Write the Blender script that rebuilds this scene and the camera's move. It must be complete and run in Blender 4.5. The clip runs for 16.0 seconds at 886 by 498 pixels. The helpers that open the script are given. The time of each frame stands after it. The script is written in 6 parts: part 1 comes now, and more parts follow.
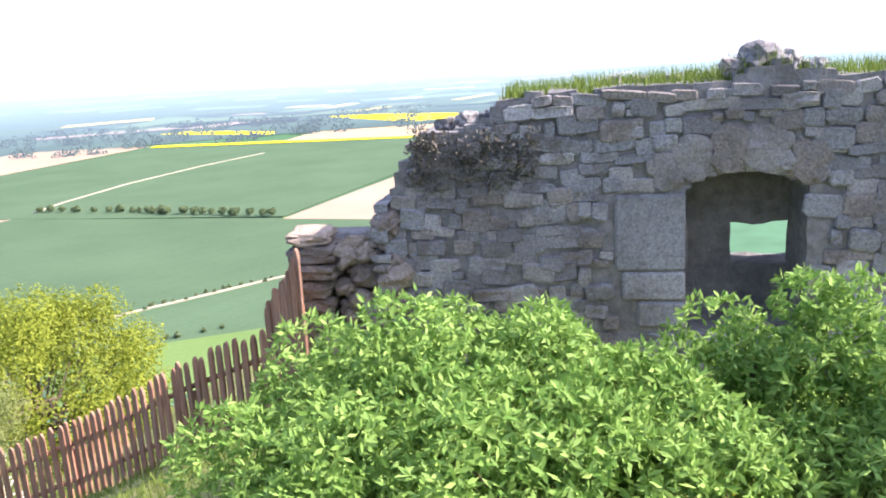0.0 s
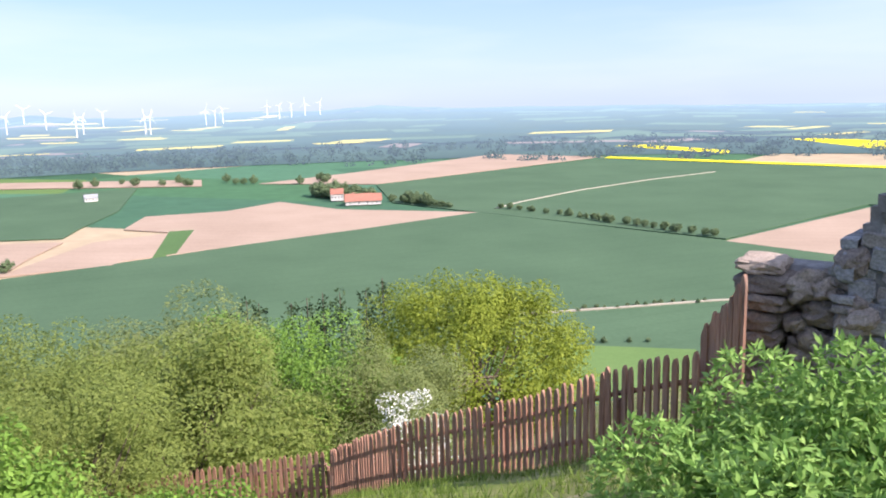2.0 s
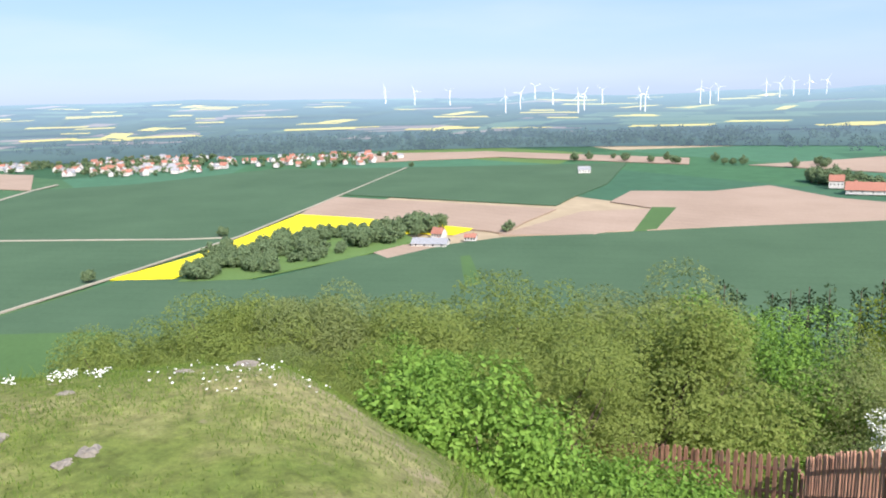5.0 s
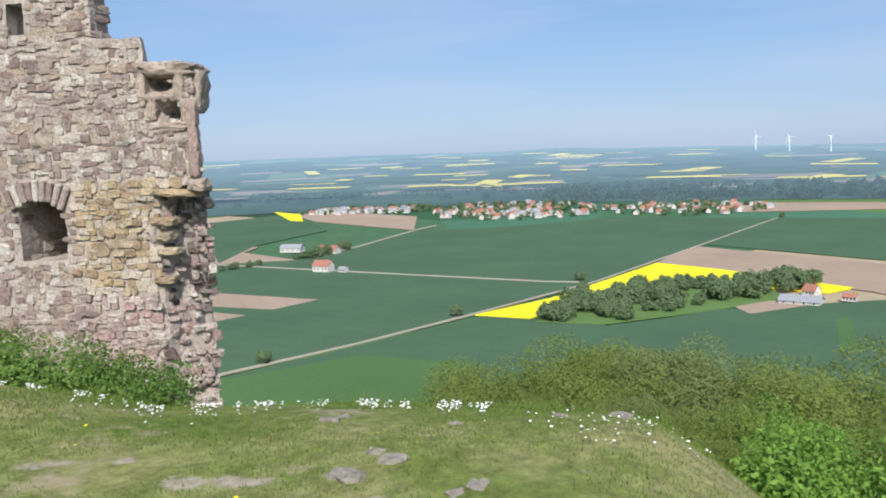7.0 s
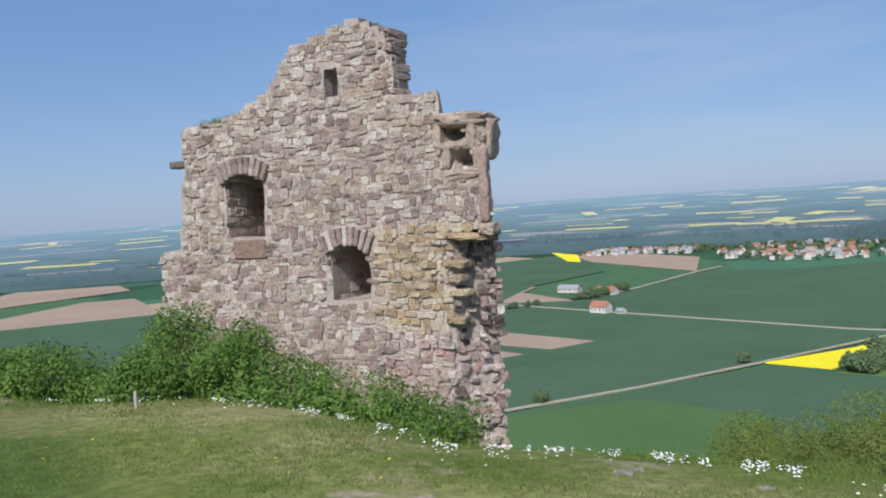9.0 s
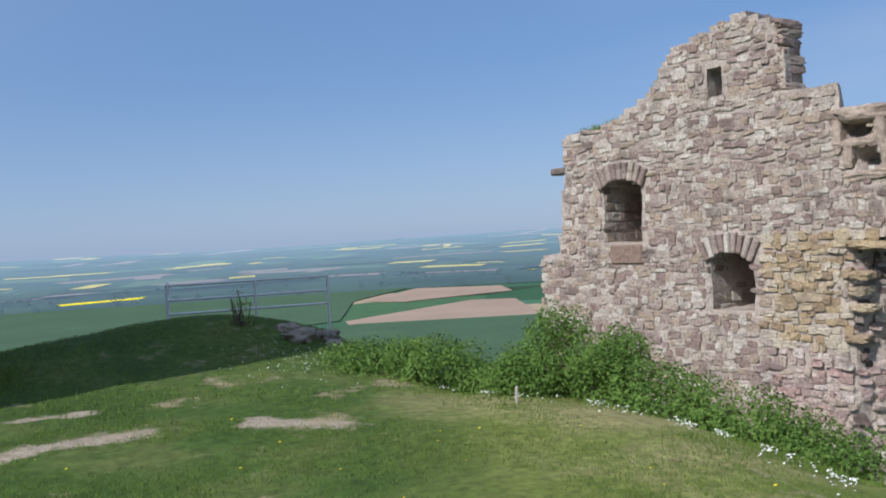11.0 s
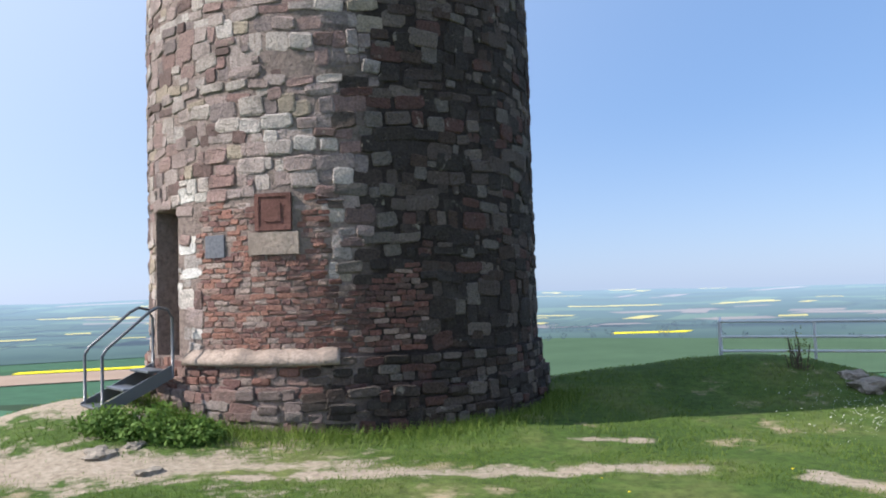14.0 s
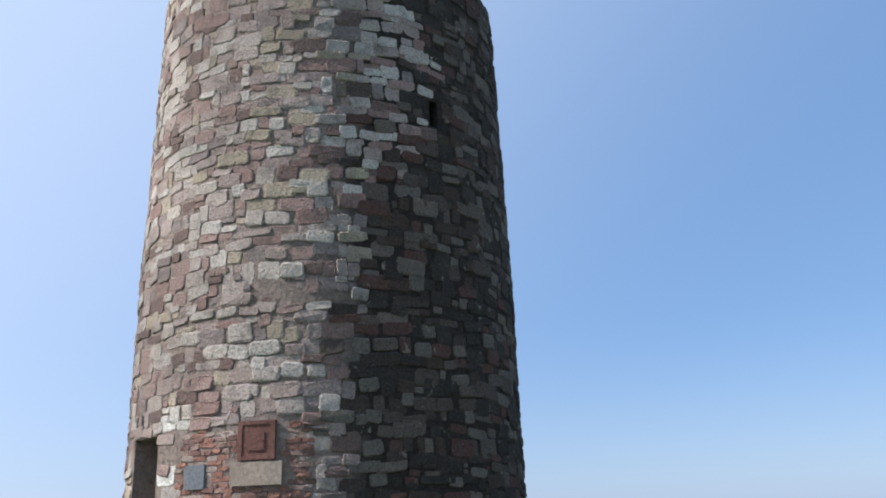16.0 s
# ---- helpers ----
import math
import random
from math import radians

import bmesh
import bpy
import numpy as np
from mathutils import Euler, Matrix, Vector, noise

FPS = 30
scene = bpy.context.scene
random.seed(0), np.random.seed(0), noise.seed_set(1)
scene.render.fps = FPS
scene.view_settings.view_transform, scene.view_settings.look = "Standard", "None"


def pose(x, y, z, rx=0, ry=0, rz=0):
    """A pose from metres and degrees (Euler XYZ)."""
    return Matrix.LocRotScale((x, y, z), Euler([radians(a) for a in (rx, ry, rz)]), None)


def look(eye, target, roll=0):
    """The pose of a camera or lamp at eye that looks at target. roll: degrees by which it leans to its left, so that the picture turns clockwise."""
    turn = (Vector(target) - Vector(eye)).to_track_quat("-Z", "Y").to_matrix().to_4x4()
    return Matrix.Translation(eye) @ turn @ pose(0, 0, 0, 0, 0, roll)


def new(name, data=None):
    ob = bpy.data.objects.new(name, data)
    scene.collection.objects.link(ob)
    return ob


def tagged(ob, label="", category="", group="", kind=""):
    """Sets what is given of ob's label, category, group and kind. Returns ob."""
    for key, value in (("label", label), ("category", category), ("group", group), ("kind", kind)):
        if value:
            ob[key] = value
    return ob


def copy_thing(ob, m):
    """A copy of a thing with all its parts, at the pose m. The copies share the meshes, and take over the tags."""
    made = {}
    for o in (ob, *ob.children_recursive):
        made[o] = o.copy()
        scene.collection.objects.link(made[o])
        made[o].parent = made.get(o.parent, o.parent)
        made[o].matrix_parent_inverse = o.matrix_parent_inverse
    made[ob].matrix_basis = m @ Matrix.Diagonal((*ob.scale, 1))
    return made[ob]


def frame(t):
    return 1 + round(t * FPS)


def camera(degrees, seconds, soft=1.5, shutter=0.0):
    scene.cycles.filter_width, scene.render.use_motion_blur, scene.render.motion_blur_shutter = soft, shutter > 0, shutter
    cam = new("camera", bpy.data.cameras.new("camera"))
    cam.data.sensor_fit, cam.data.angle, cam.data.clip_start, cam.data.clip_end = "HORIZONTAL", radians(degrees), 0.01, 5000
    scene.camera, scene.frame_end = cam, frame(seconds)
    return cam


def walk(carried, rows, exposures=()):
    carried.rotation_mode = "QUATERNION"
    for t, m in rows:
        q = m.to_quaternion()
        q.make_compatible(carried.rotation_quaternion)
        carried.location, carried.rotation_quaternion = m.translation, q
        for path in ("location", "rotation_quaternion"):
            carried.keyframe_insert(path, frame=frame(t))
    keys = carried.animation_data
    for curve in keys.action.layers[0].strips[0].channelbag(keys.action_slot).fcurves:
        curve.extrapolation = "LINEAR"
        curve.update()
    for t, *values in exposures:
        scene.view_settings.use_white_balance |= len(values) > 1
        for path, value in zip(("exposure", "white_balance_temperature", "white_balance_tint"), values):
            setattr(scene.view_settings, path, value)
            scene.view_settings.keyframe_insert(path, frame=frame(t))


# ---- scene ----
cam = camera(56.5, 16.0, soft=1.9)

PATH = [
    (0.0, pose(0.026, 0.008, 1.597, 77.54, 3.69, 8.92)),
    (0.5, pose(0.017, 0.004, 1.597, 77.71, 3.33, 15.37)),
    (1.0, pose(-0.003, -0.003, 1.599, 78.46, 2.27, 24.01)),
    (1.5, pose(-0.029, -0.014, 1.602, 79.36, 1.60, 32.43)),
    (2.0, pose(-0.056, -0.031, 1.604, 80.02, 1.60, 39.61)),
    (2.5, pose(-0.080, -0.052, 1.604, 80.26, 1.95, 45.56)),
    (3.0, pose(-0.105, -0.075, 1.603, 79.83, 1.42, 51.24)),
    (3.5, pose(-0.131, -0.101, 1.602, 79.36, 1.33, 56.17)),
    (3.7, pose(-0.142, -0.111, 1.602, 79.41, 1.24, 58.94)),
    (5.9, pose(-0.266, -0.239, 1.602, 81.20, 2.39, 82.65)),
    (6.0, pose(-0.272, -0.248, 1.602, 81.60, 2.51, 84.13)),
    (6.5, pose(-0.299, -0.298, 1.607, 82.53, 2.22, 92.04)),
    (7.0, pose(-0.322, -0.350, 1.614, 83.32, 1.95, 97.13)),
    (7.5, pose(-0.342, -0.390, 1.620, 84.83, 2.16, 102.42)),
    (8.0, pose(-0.359, -0.423, 1.624, 85.74, 2.17, 108.20)),
    (8.5, pose(-0.374, -0.453, 1.629, 85.91, 2.55, 113.34)),
    (9.0, pose(-0.389, -0.479, 1.634, 87.04, 3.42, 116.18)),
    (9.5, pose(-0.399, -0.495, 1.638, 87.01, 2.50, 123.47)),
    (9.7, pose(-0.402, -0.499, 1.639, 87.47, 2.70, 126.62)),
    (11.8, pose(-0.389, -0.539, 1.643, 88.56, 2.40, 152.01)),
    (12.0, pose(-0.384, -0.544, 1.644, 88.49, 2.12, 155.21)),
    (12.5, pose(-0.368, -0.561, 1.645, 88.91, 2.29, 162.70)),
    (13.0, pose(-0.348, -0.578, 1.647, 89.48, 2.05, 169.11)),
    (13.5, pose(-0.329, -0.590, 1.651, 90.13, 2.18, 175.68)),
    (14.0, pose(-0.314, -0.590, 1.663, 92.91, 1.71, 178.56)),
    (14.5, pose(-0.304, -0.580, 1.684, 96.22, 1.37, 178.69)),
    (15.0, pose(-0.299, -0.561, 1.710, 100.32, 1.54, 178.43)),
    (15.5, pose(-0.295, -0.537, 1.731, 104.04, 1.57, 178.46)),
    (16.0, pose(-0.294, -0.518, 1.744, 107.92, 2.11, 177.62)),
]
EXPOSURES = [(0.0, 1.55, 6850, 27), (1.0, 1.28, 6800, 26), (2.0, 0.92, 6600, 24), (3.5, 0.78, 6500, 19), (6.0, 0.52, 6450, 14), (7.0, 0.22, 6300, 12), (8.0, -0.05, 6180, 13), (9.0, -0.07, 6120, 14),
             (12.0, -0.04, 6100, 14), (13.0, 0.12, 6200, 15), (14.0, 0.54, 6400, 16), (15.5, 0.46, 6350, 14), (16.0, 0.38, 6300, 13)]
walk(cam, PATH, EXPOSURES)

# ---- light ----
SUN_AZIMUTH = math.atan2(0.12, 0.99)   # direction towards the sun in the plan
SUN_HEIGHT = radians(40)
world = bpy.data.worlds.new("sky")
scene.world = world
world.use_nodes = True
wn = world.node_tree.nodes
sky = wn.new("ShaderNodeTexSky")
sky.sky_type = "NISHITA"
sky.sun_disc = False
sky.sun_elevation = SUN_HEIGHT
sky.sun_rotation = math.pi / 2 - SUN_AZIMUTH
sky.altitude = 200
sky.air_density = 1.0
sky.dust_density = 0.5
sky.ozone_density = 4.5
wn["Background"].inputs["Strength"].default_value = 0.115
haze = wn.new("ShaderNodeMix")          # an even summer haze over the whole sky
haze.data_type = "RGBA"
haze.inputs[0].default_value = 0.62
haze.inputs[7].default_value = (1.65, 2.95, 5.1, 1)
world.node_tree.links.new(sky.outputs[0], haze.inputs[6])
direction = wn.new("ShaderNodeTexCoord")
stretch = wn.new("ShaderNodeMapping")
stretch.inputs["Scale"].default_value = (1.3, 1.3, 9.0)
wisps = wn.new("ShaderNodeTexNoise")
wisps.inputs["Scale"].default_value = 1.6
wisps.inputs["Detail"].default_value = 5
thin = wn.new("ShaderNodeMapRange")
for key, value in (("From Min", 0.46), ("From Max", 0.78), ("To Max", 0.42)):
    thin.inputs[key].default_value = value
cirrus = wn.new("ShaderNodeMix")        # faint cirrus
cirrus.data_type = "RGBA"
cirrus.inputs[7].default_value = (4.8, 5.4, 6.2, 1)
world.node_tree.links.new(direction.outputs["Generated"], stretch.inputs[0])
world.node_tree.links.new(stretch.outputs[0], wisps.inputs["Vector"])
world.node_tree.links.new(wisps.outputs[0], thin.inputs[0])
over = wn.new("ShaderNodeVectorMath")
over.operation = "DOT_PRODUCT"
over.inputs[1].default_value = (-0.84, 0.53, 0.12)
where = wn.new("ShaderNodeMapRange")
for key, value in (("From Min", 0.25), ("From Max", 0.8), ("To Max", 1.0)):
    where.inputs[key].default_value = value
veil = wn.new("ShaderNodeMath")
veil.operation = "MULTIPLY"
world.node_tree.links.new(direction.outputs["Generated"], over.inputs[0])
world.node_tree.links.new(over.outputs["Value"], where.inputs[0])
world.node_tree.links.new(where.outputs[0], veil.inputs[0])
world.node_tree.links.new(thin.outputs[0], veil.inputs[1])
world.node_tree.links.new(veil.outputs[0], cirrus.inputs[0])
world.node_tree.links.new(haze.outputs[2], cirrus.inputs[6])
toward = wn.new("ShaderNodeVectorMath")   # paler sky towards the sun
toward.operation = "DOT_PRODUCT"
toward.inputs[1].default_value = (math.cos(SUN_AZIMUTH) * math.cos(SUN_HEIGHT), math.sin(SUN_AZIMUTH) * math.cos(SUN_HEIGHT), math.sin(SUN_HEIGHT))
bright = wn.new("ShaderNodeMapRange")
for key, value in (("From Min", -0.25), ("From Max", 0.85), ("To Max", 0.7)):
    bright.inputs[key].default_value = value
bright.interpolation_type = "SMOOTHSTEP"
glare = wn.new("ShaderNodeMix")
glare.data_type = "RGBA"
glare.inputs[7].default_value = (5.6, 6.5, 7.9, 1)
world.node_tree.links.new(direction.outputs["Generated"], toward.inputs[0])
world.node_tree.links.new(toward.outputs["Value"], bright.inputs[0])
world.node_tree.links.new(bright.outputs[0], glare.inputs[0])
world.node_tree.links.new(cirrus.outputs[2], glare.inputs[6])
low = wn.new("ShaderNodeSeparateXYZ")      # thicker haze towards the horizon
near_rim = wn.new("ShaderNodeMapRange")
for key, value in (("From Min", 0.22), ("From Max", -0.01), ("To Max", 0.3)):
    near_rim.inputs[key].default_value = value
near_rim.interpolation_type = "SMOOTHSTEP"
rim_haze = wn.new("ShaderNodeMix")
rim_haze.data_type = "RGBA"
rim_haze.inputs[7].default_value = (4.3, 5.1, 6.2, 1)
world.node_tree.links.new(direction.outputs["Generated"], low.inputs[0])
world.node_tree.links.new(low.outputs[2], near_rim.inputs[0])
world.node_tree.links.new(near_rim.outputs[0], rim_haze.inputs[0])
world.node_tree.links.new(glare.outputs[2], rim_haze.inputs[6])
world.node_tree.links.new(rim_haze.outputs[2], wn["Background"].inputs[0])

sun = new("sun", bpy.data.lights.new("sun", "SUN"))
sun.data.energy = 5.0
sun.data.angle = radians(0.6)
sun.data.color = (1.0, 0.94, 0.85)
to_sun = Vector((math.cos(SUN_AZIMUTH) * math.cos(SUN_HEIGHT), math.sin(SUN_AZIMUTH) * math.cos(SUN_HEIGHT), math.sin(SUN_HEIGHT)))
sun.matrix_world = look(to_sun * 50, (0, 0, 0))


# ---- material helpers ----
class Nodes:
    """A small builder for node materials."""

    def __init__(self, name, roughness=0.85, metallic=0.0, specular=0.3):
        self.mat = bpy.data.materials.new(name)
        self.mat.use_nodes = True
        self.n = self.mat.node_tree.nodes
        self.link = self.mat.node_tree.links.new
        self.bsdf = self.n["Principled BSDF"]
        self.bsdf.inputs["Roughness"].default_value = roughness
        self.bsdf.inputs["Metallic"].default_value = metallic
        self.bsdf.inputs["Specular IOR Level"].default_value = specular
        self.where = self.n.new("ShaderNodeNewGeometry").outputs["Position"]

    def scaled(self, factors, source=None):
        m = self.n.new("ShaderNodeMapping")
        m.inputs["Scale"].default_value = factors
        self.link(source or self.where, m.inputs[0])
        return m.outputs[0]

    def noise(self, scale, detail=4, rough=0.55, at=None):
        t = self.n.new("ShaderNodeTexNoise")
        t.inputs["Scale"].default_value = scale
        t.inputs["Detail"].default_value = detail
        t.inputs["Roughness"].default_value = rough
        self.link(at or self.where, t.inputs["Vector"])
        return t.outputs[0]

    def voronoi(self, scale, at=None, out="Color"):
        t = self.n.new("ShaderNodeTexVoronoi")
        t.inputs["Scale"].default_value = scale
        self.link(at or self.where, t.inputs["Vector"])
        return t.outputs[out]

    def ramp(self, fac, stops, constant=False):
        r = self.n.new("ShaderNodeValToRGB")
        e = r.color_ramp.elements
        r.color_ramp.interpolation = "CONSTANT" if constant else "LINEAR"
        while len(e) < len(stops):
            e.new(0.5)
        for el, (p, c) in zip(e, stops):
            el.position = p
            el.color = (*c, 1) if len(c) == 3 else (c[0], c[0], c[0], 1)
        self.link(fac, r.inputs[0])
        return r.outputs[0]

    def mix(self, fac, a, b, how="MIX"):
        m = self.n.new("ShaderNodeMix")
        m.data_type = "RGBA"
        m.blend_type = how
        for value, key in ((fac, 0), (a, 6), (b, 7)):
            if isinstance(value, (int, float)):
                m.inputs[key].default_value = value
            elif isinstance(value, tuple):
                m.inputs[key].default_value = (*value, 1)
            else:
                self.link(value, m.inputs[key])
        return m.outputs[2]

    def math(self, how, a, b=0.0):
        m = self.n.new("ShaderNodeMath")
        m.operation = how
        for value, key in ((a, 0), (b, 1)):
            if isinstance(value, (int, float)):
                m.inputs[key].default_value = value
            else:
                self.link(value, m.inputs[key])
        return m.outputs[0]

    def vector(self, how, a, b=None):
        m = self.n.new("ShaderNodeVectorMath")
        m.operation = how
        for value, key in ((a, 0), (b, 1)):
            if isinstance(value, Vector):
                m.inputs[key].default_value = value
            elif value is not None:
                self.link(value, m.inputs[key])
        return m.outputs["Value" if how in ("DOT_PRODUCT", "LENGTH") else "Vector"]

    def axis(self, k, source=None):
        s = self.n.new("ShaderNodeSeparateXYZ")
        self.link(source or self.where, s.inputs[0])
        return s.outputs[k]

    def object_random(self):
        return self.n.new("ShaderNodeObjectInfo").outputs["Random"]

    def island_random(self):
        return self.n.new("ShaderNodeNewGeometry").outputs["Random Per Island"]

    def bump(self, height, strength=0.4, distance=0.02):
        b = self.n.new("ShaderNodeBump")
        b.inputs["Strength"].default_value = strength
        b.inputs["Distance"].default_value = distance
        self.link(height, b.inputs["Height"])
        self.link(b.outputs[0], self.bsdf.inputs["Normal"])

    def done(self, colour):
        if isinstance(colour, tuple):
            self.bsdf.inputs["Base Color"].default_value = (*colour, 1)
        else:
            self.link(colour, self.bsdf.inputs["Base Color"])
        return self.mat


def leaf_material(name, dark, light, through_light=0.35):
    m = Nodes(name, 0.62, 0, 0.2)
    c = m.ramp(m.island_random(), [(0, dark), (0.55, tuple((a + b) / 2 for a, b in zip(dark, light))), (1, light)])
    c = m.mix(0.35, c, m.ramp(m.noise(0.8), [(0.3, dark), (0.75, light)]))
    m.done(c)
    t = m.n.new("ShaderNodeBsdfTranslucent")
    m.link(c, t.inputs[0])
    mx = m.n.new("ShaderNodeMixShader")
    mx.inputs[0].default_value = through_light
    m.link(m.bsdf.outputs[0], mx.inputs[1])
    m.link(t.outputs[0], mx.inputs[2])
    m.link(mx.outputs[0], m.n["Material Output"].inputs[0])
    return m.mat


def stone_material(name, palette, by_object, stain=None, stain_amount=0.5, bump=0.9):
    """Masonry whose single stones differ; palette: colours picked by chance for each stone."""
    m = Nodes(name, 0.92, 0, 0.2)
    pick = m.object_random() if by_object else m.island_random()
    step = 1.0 / len(palette)
    c = m.ramp(pick, [(i * step, p) for i, p in enumerate(palette)], True)
    grain = m.noise(38, 5, 0.7)
    c = m.mix(0.75, c, m.ramp(grain, [(0.3, (0.36,)), (0.5, (0.95,)), (0.72, (1.5,))]), "MULTIPLY")
    blot = m.noise(3.1, 5, 0.65)
    c = m.mix(m.ramp(blot, [(0.52, (0.0,)), (0.68, (0.55,))]), c, (0.10, 0.085, 0.075))
    lich = m.noise(7.3, 3, 0.6)
    c = m.mix(m.ramp(lich, [(0.64, (0.0,)), (0.72, (0.45,))]), c, (0.42, 0.38, 0.30))
    if stain:
        c = m.mix(m.math("MULTIPLY", m.ramp(m.noise(0.45, 3, 0.6), [(0.42, (0.0,)), (0.6, (1.0,))]), stain_amount), c, stain)
    m.bump(m.noise(20, 7, 0.72), bump, 0.045)
    return m.done(c)


def plain_stone(name, colour, scale=20, bump=0.6):
    m = Nodes(name, 0.93, 0, 0.2)
    g = m.noise(scale, 6, 0.7)
    c = m.mix(0.8, colour, m.ramp(g, [(0.25, (0.4,)), (0.5, (0.95,)), (0.8, (1.5,))]), "MULTIPLY")
    c = m.mix(m.ramp(m.noise(2.2, 4), [(0.45, (0.0,)), (0.7, (0.6,))]), c, tuple(v * 0.45 for v in colour))
    m.bump(g, bump, 0.04)
    return m.done(c)


def wood_material(name, dark, light, along=(30, 30, 2.5)):
    m = Nodes(name, 0.8, 0, 0.25)
    g = m.noise(1.0, 5, 0.6, m.scaled(along))
    c = m.ramp(g, [(0.3, dark), (0.7, light)])
    c = m.mix(0.6, c, m.ramp(m.object_random(), [(0, (0.75,)), (1, (1.35,))]), "MULTIPLY")
    c = m.mix(m.ramp(m.noise(2.0), [(0.5, (0.0,)), (0.75, (0.5,))]), c, (0.17, 0.15, 0.13))
    m.bump(g, 0.4, 0.01)
    return m.done(c)


# ---- mesh helpers ----
def part(name, bm, material, parent=None, label="", smooth=False):
    """Links a bmesh as one mesh object under a thing or a part."""
    me = bpy.data.meshes.new(name)
    bm.to_mesh(me)
    bm.free()
    return put_mesh(name, me, material, parent, label, smooth)


def put_mesh(name, me, material, parent=None, label="", smooth=False):
    if material and not me.materials:
        me.materials.append(material)
    if smooth:
        me.polygons.foreach_set("use_smooth", [True] * len(me.polygons))
    ob = new(name, me)
    if parent:
        ob.parent = parent
    return tagged(ob, label)


def raw(name, verts, faces, material=None, parent=None, label="", smooth=False):
    me = bpy.data.meshes.new(name)
    me.from_pydata([tuple(v) for v in verts], [], faces)
    me.update()
    return put_mesh(name, me, material, parent, label, smooth)


def box(bm, m, bevel=0.0):
    made = bmesh.ops.create_cube(bm, size=1.0, matrix=m)
    if bevel:
        edges = list({e for v in made["verts"] for e in v.link_edges})
        bmesh.ops.bevel(bm, geom=edges, offset=bevel, segments=1, affect="EDGES")


def tube(bm, points, radius, sides=8, taper=None):
    """A round bar through the points."""
    rings = []
    for i, p in enumerate(points):
        p = Vector(p)
        a = Vector(points[max(0, i - 1)])
        b = Vector(points[min(len(points) - 1, i + 1)])
        d = (b - a).normalized()
        side = d.cross(Vector((0, 0, 1)) if abs(d.z) < 0.95 else Vector((1, 0, 0))).normalized()
        up = side.cross(d)
        r = radius if taper is None else radius + (taper - radius) * i / (len(points) - 1)
        rings.append([bm.verts.new(p + (side * math.cos(q) + up * math.sin(q)) * r) for q in (2 * math.pi * k / sides for k in range(sides))])
    for a, b in zip(rings, rings[1:]):
        for k in range(sides):
            bm.faces.new((a[k], a[(k + 1) % sides], b[(k + 1) % sides], b[k]))
    bm.faces.new(rings[0])
    bm.faces.new(rings[-1][::-1])


def empty(name, m=None):
    ob = new(name)
    if m is not None:
        ob.matrix_world = m
    return ob


# ---- the hill ----
# bearing in degrees from +y towards -x: distance at which the top ends, slope beyond it
EDGES = ((-60, 5, 0.25), (-15, 2.5, 0.27), (9, 2.5, 0.288), (24, 2.5, 0.332), (33, 2.5, 0.395), (48, 3.0, 0.477), (66, 3.2, 0.487), (75, 4.6, 0.48), (82, 6.0, 0.46),
         (97, 6.4, 0.5), (115, 6.6, 0.42), (130, 8.6, 0.26), (140, 9.8, 0.36), (149, 14.0, 0.45), (158, 15.5, 0.5), (185, 16, 0.42), (200, 13.5, 0.42), (245, 12, 0.4), (300, 5, 0.25))
PLAIN = -110.0


def edge_at(bearing):
    b = (bearing + 60) % 360 - 60
    xs = [e[0] for e in EDGES]
    return float(np.interp(b, xs, [e[1] for e in EDGES])), float(np.interp(b, xs, [e[2] for e in EDGES]))


def softplus(v):
    return v if v > 30 else math.log1p(math.exp(v))


def ground_z(x, y):
    r = math.hypot(x, y + 0.5)
    top, slope = edge_at(math.degrees(math.atan2(-x, y + 0.5)))
    if r > 60:
        slope = slope + (0.42 - slope) * min(1, (r - 60) / 80)
    z = PLAIN + 9.0 * softplus((-0.9 * softplus((r - top) / 0.9) * slope - PLAIN) / 9.0)
    if r < 40:
        z += 0.62 * math.exp(-((x + 5.6) / 3.5) ** 2 - ((y + 13.0) / 1.7) ** 2)
        z += 0.45 * math.exp(-((x - 3.7) / 1.7) ** 2 - ((y + 10.9) / 1.9) ** 2)
        z += 0.16 * math.exp(-((x - 0.7) / 4.0) ** 2 - ((y + 11.5) / 3.0) ** 2)
        z += 0.05 * noise.noise((x * 0.6, y * 0.6, 0)) + 0.02 * noise.noise((x * 2.3, y * 2.3, 4))
    elif r < 300:
        z += min(1, (r - 40) / 40) * 1.2 * noise.noise((x * 0.03, y * 0.03, 2)) * max(0, 1 - r / 300)
    return z


def plan(bearing, r):
    a = radians(bearing)
    return (-r * math.sin(a), r * math.cos(a) - 0.5)


# worn strips of the top: both ends as bearing and distance, half width
WORN = (((160, 7.9), (190, 7.7), 0.17), ((147, 7.6), (152.5, 7.8), 0.15), ((186, 7.9), (206, 8.9), 0.5), ((197.5, 10.3), (209, 11.3), 0.8), ((164, 9.2), (168, 9.0), 0.09),
        ((100, 4.1), (106, 4.05), 0.1), ((116, 5.1), (122, 5.2), 0.08), ((125, 4.9), (128, 5.0), 0.08), ((108, 4.5), (113, 4.6), 0.1))


def worn_at(x, y):
    """How far inside the nearest worn strip a point lies; below 1 is bare."""
    best = 9.0
    for start, end, half in WORN:
        a, b = Vector(plan(*start)), Vector(plan(*end))
        p, d = Vector((x, y)) - a, b - a
        k = min(1, max(0, p.dot(d) / d.length_squared))
        best = min(best, (p - d * k).length / half)
    return best


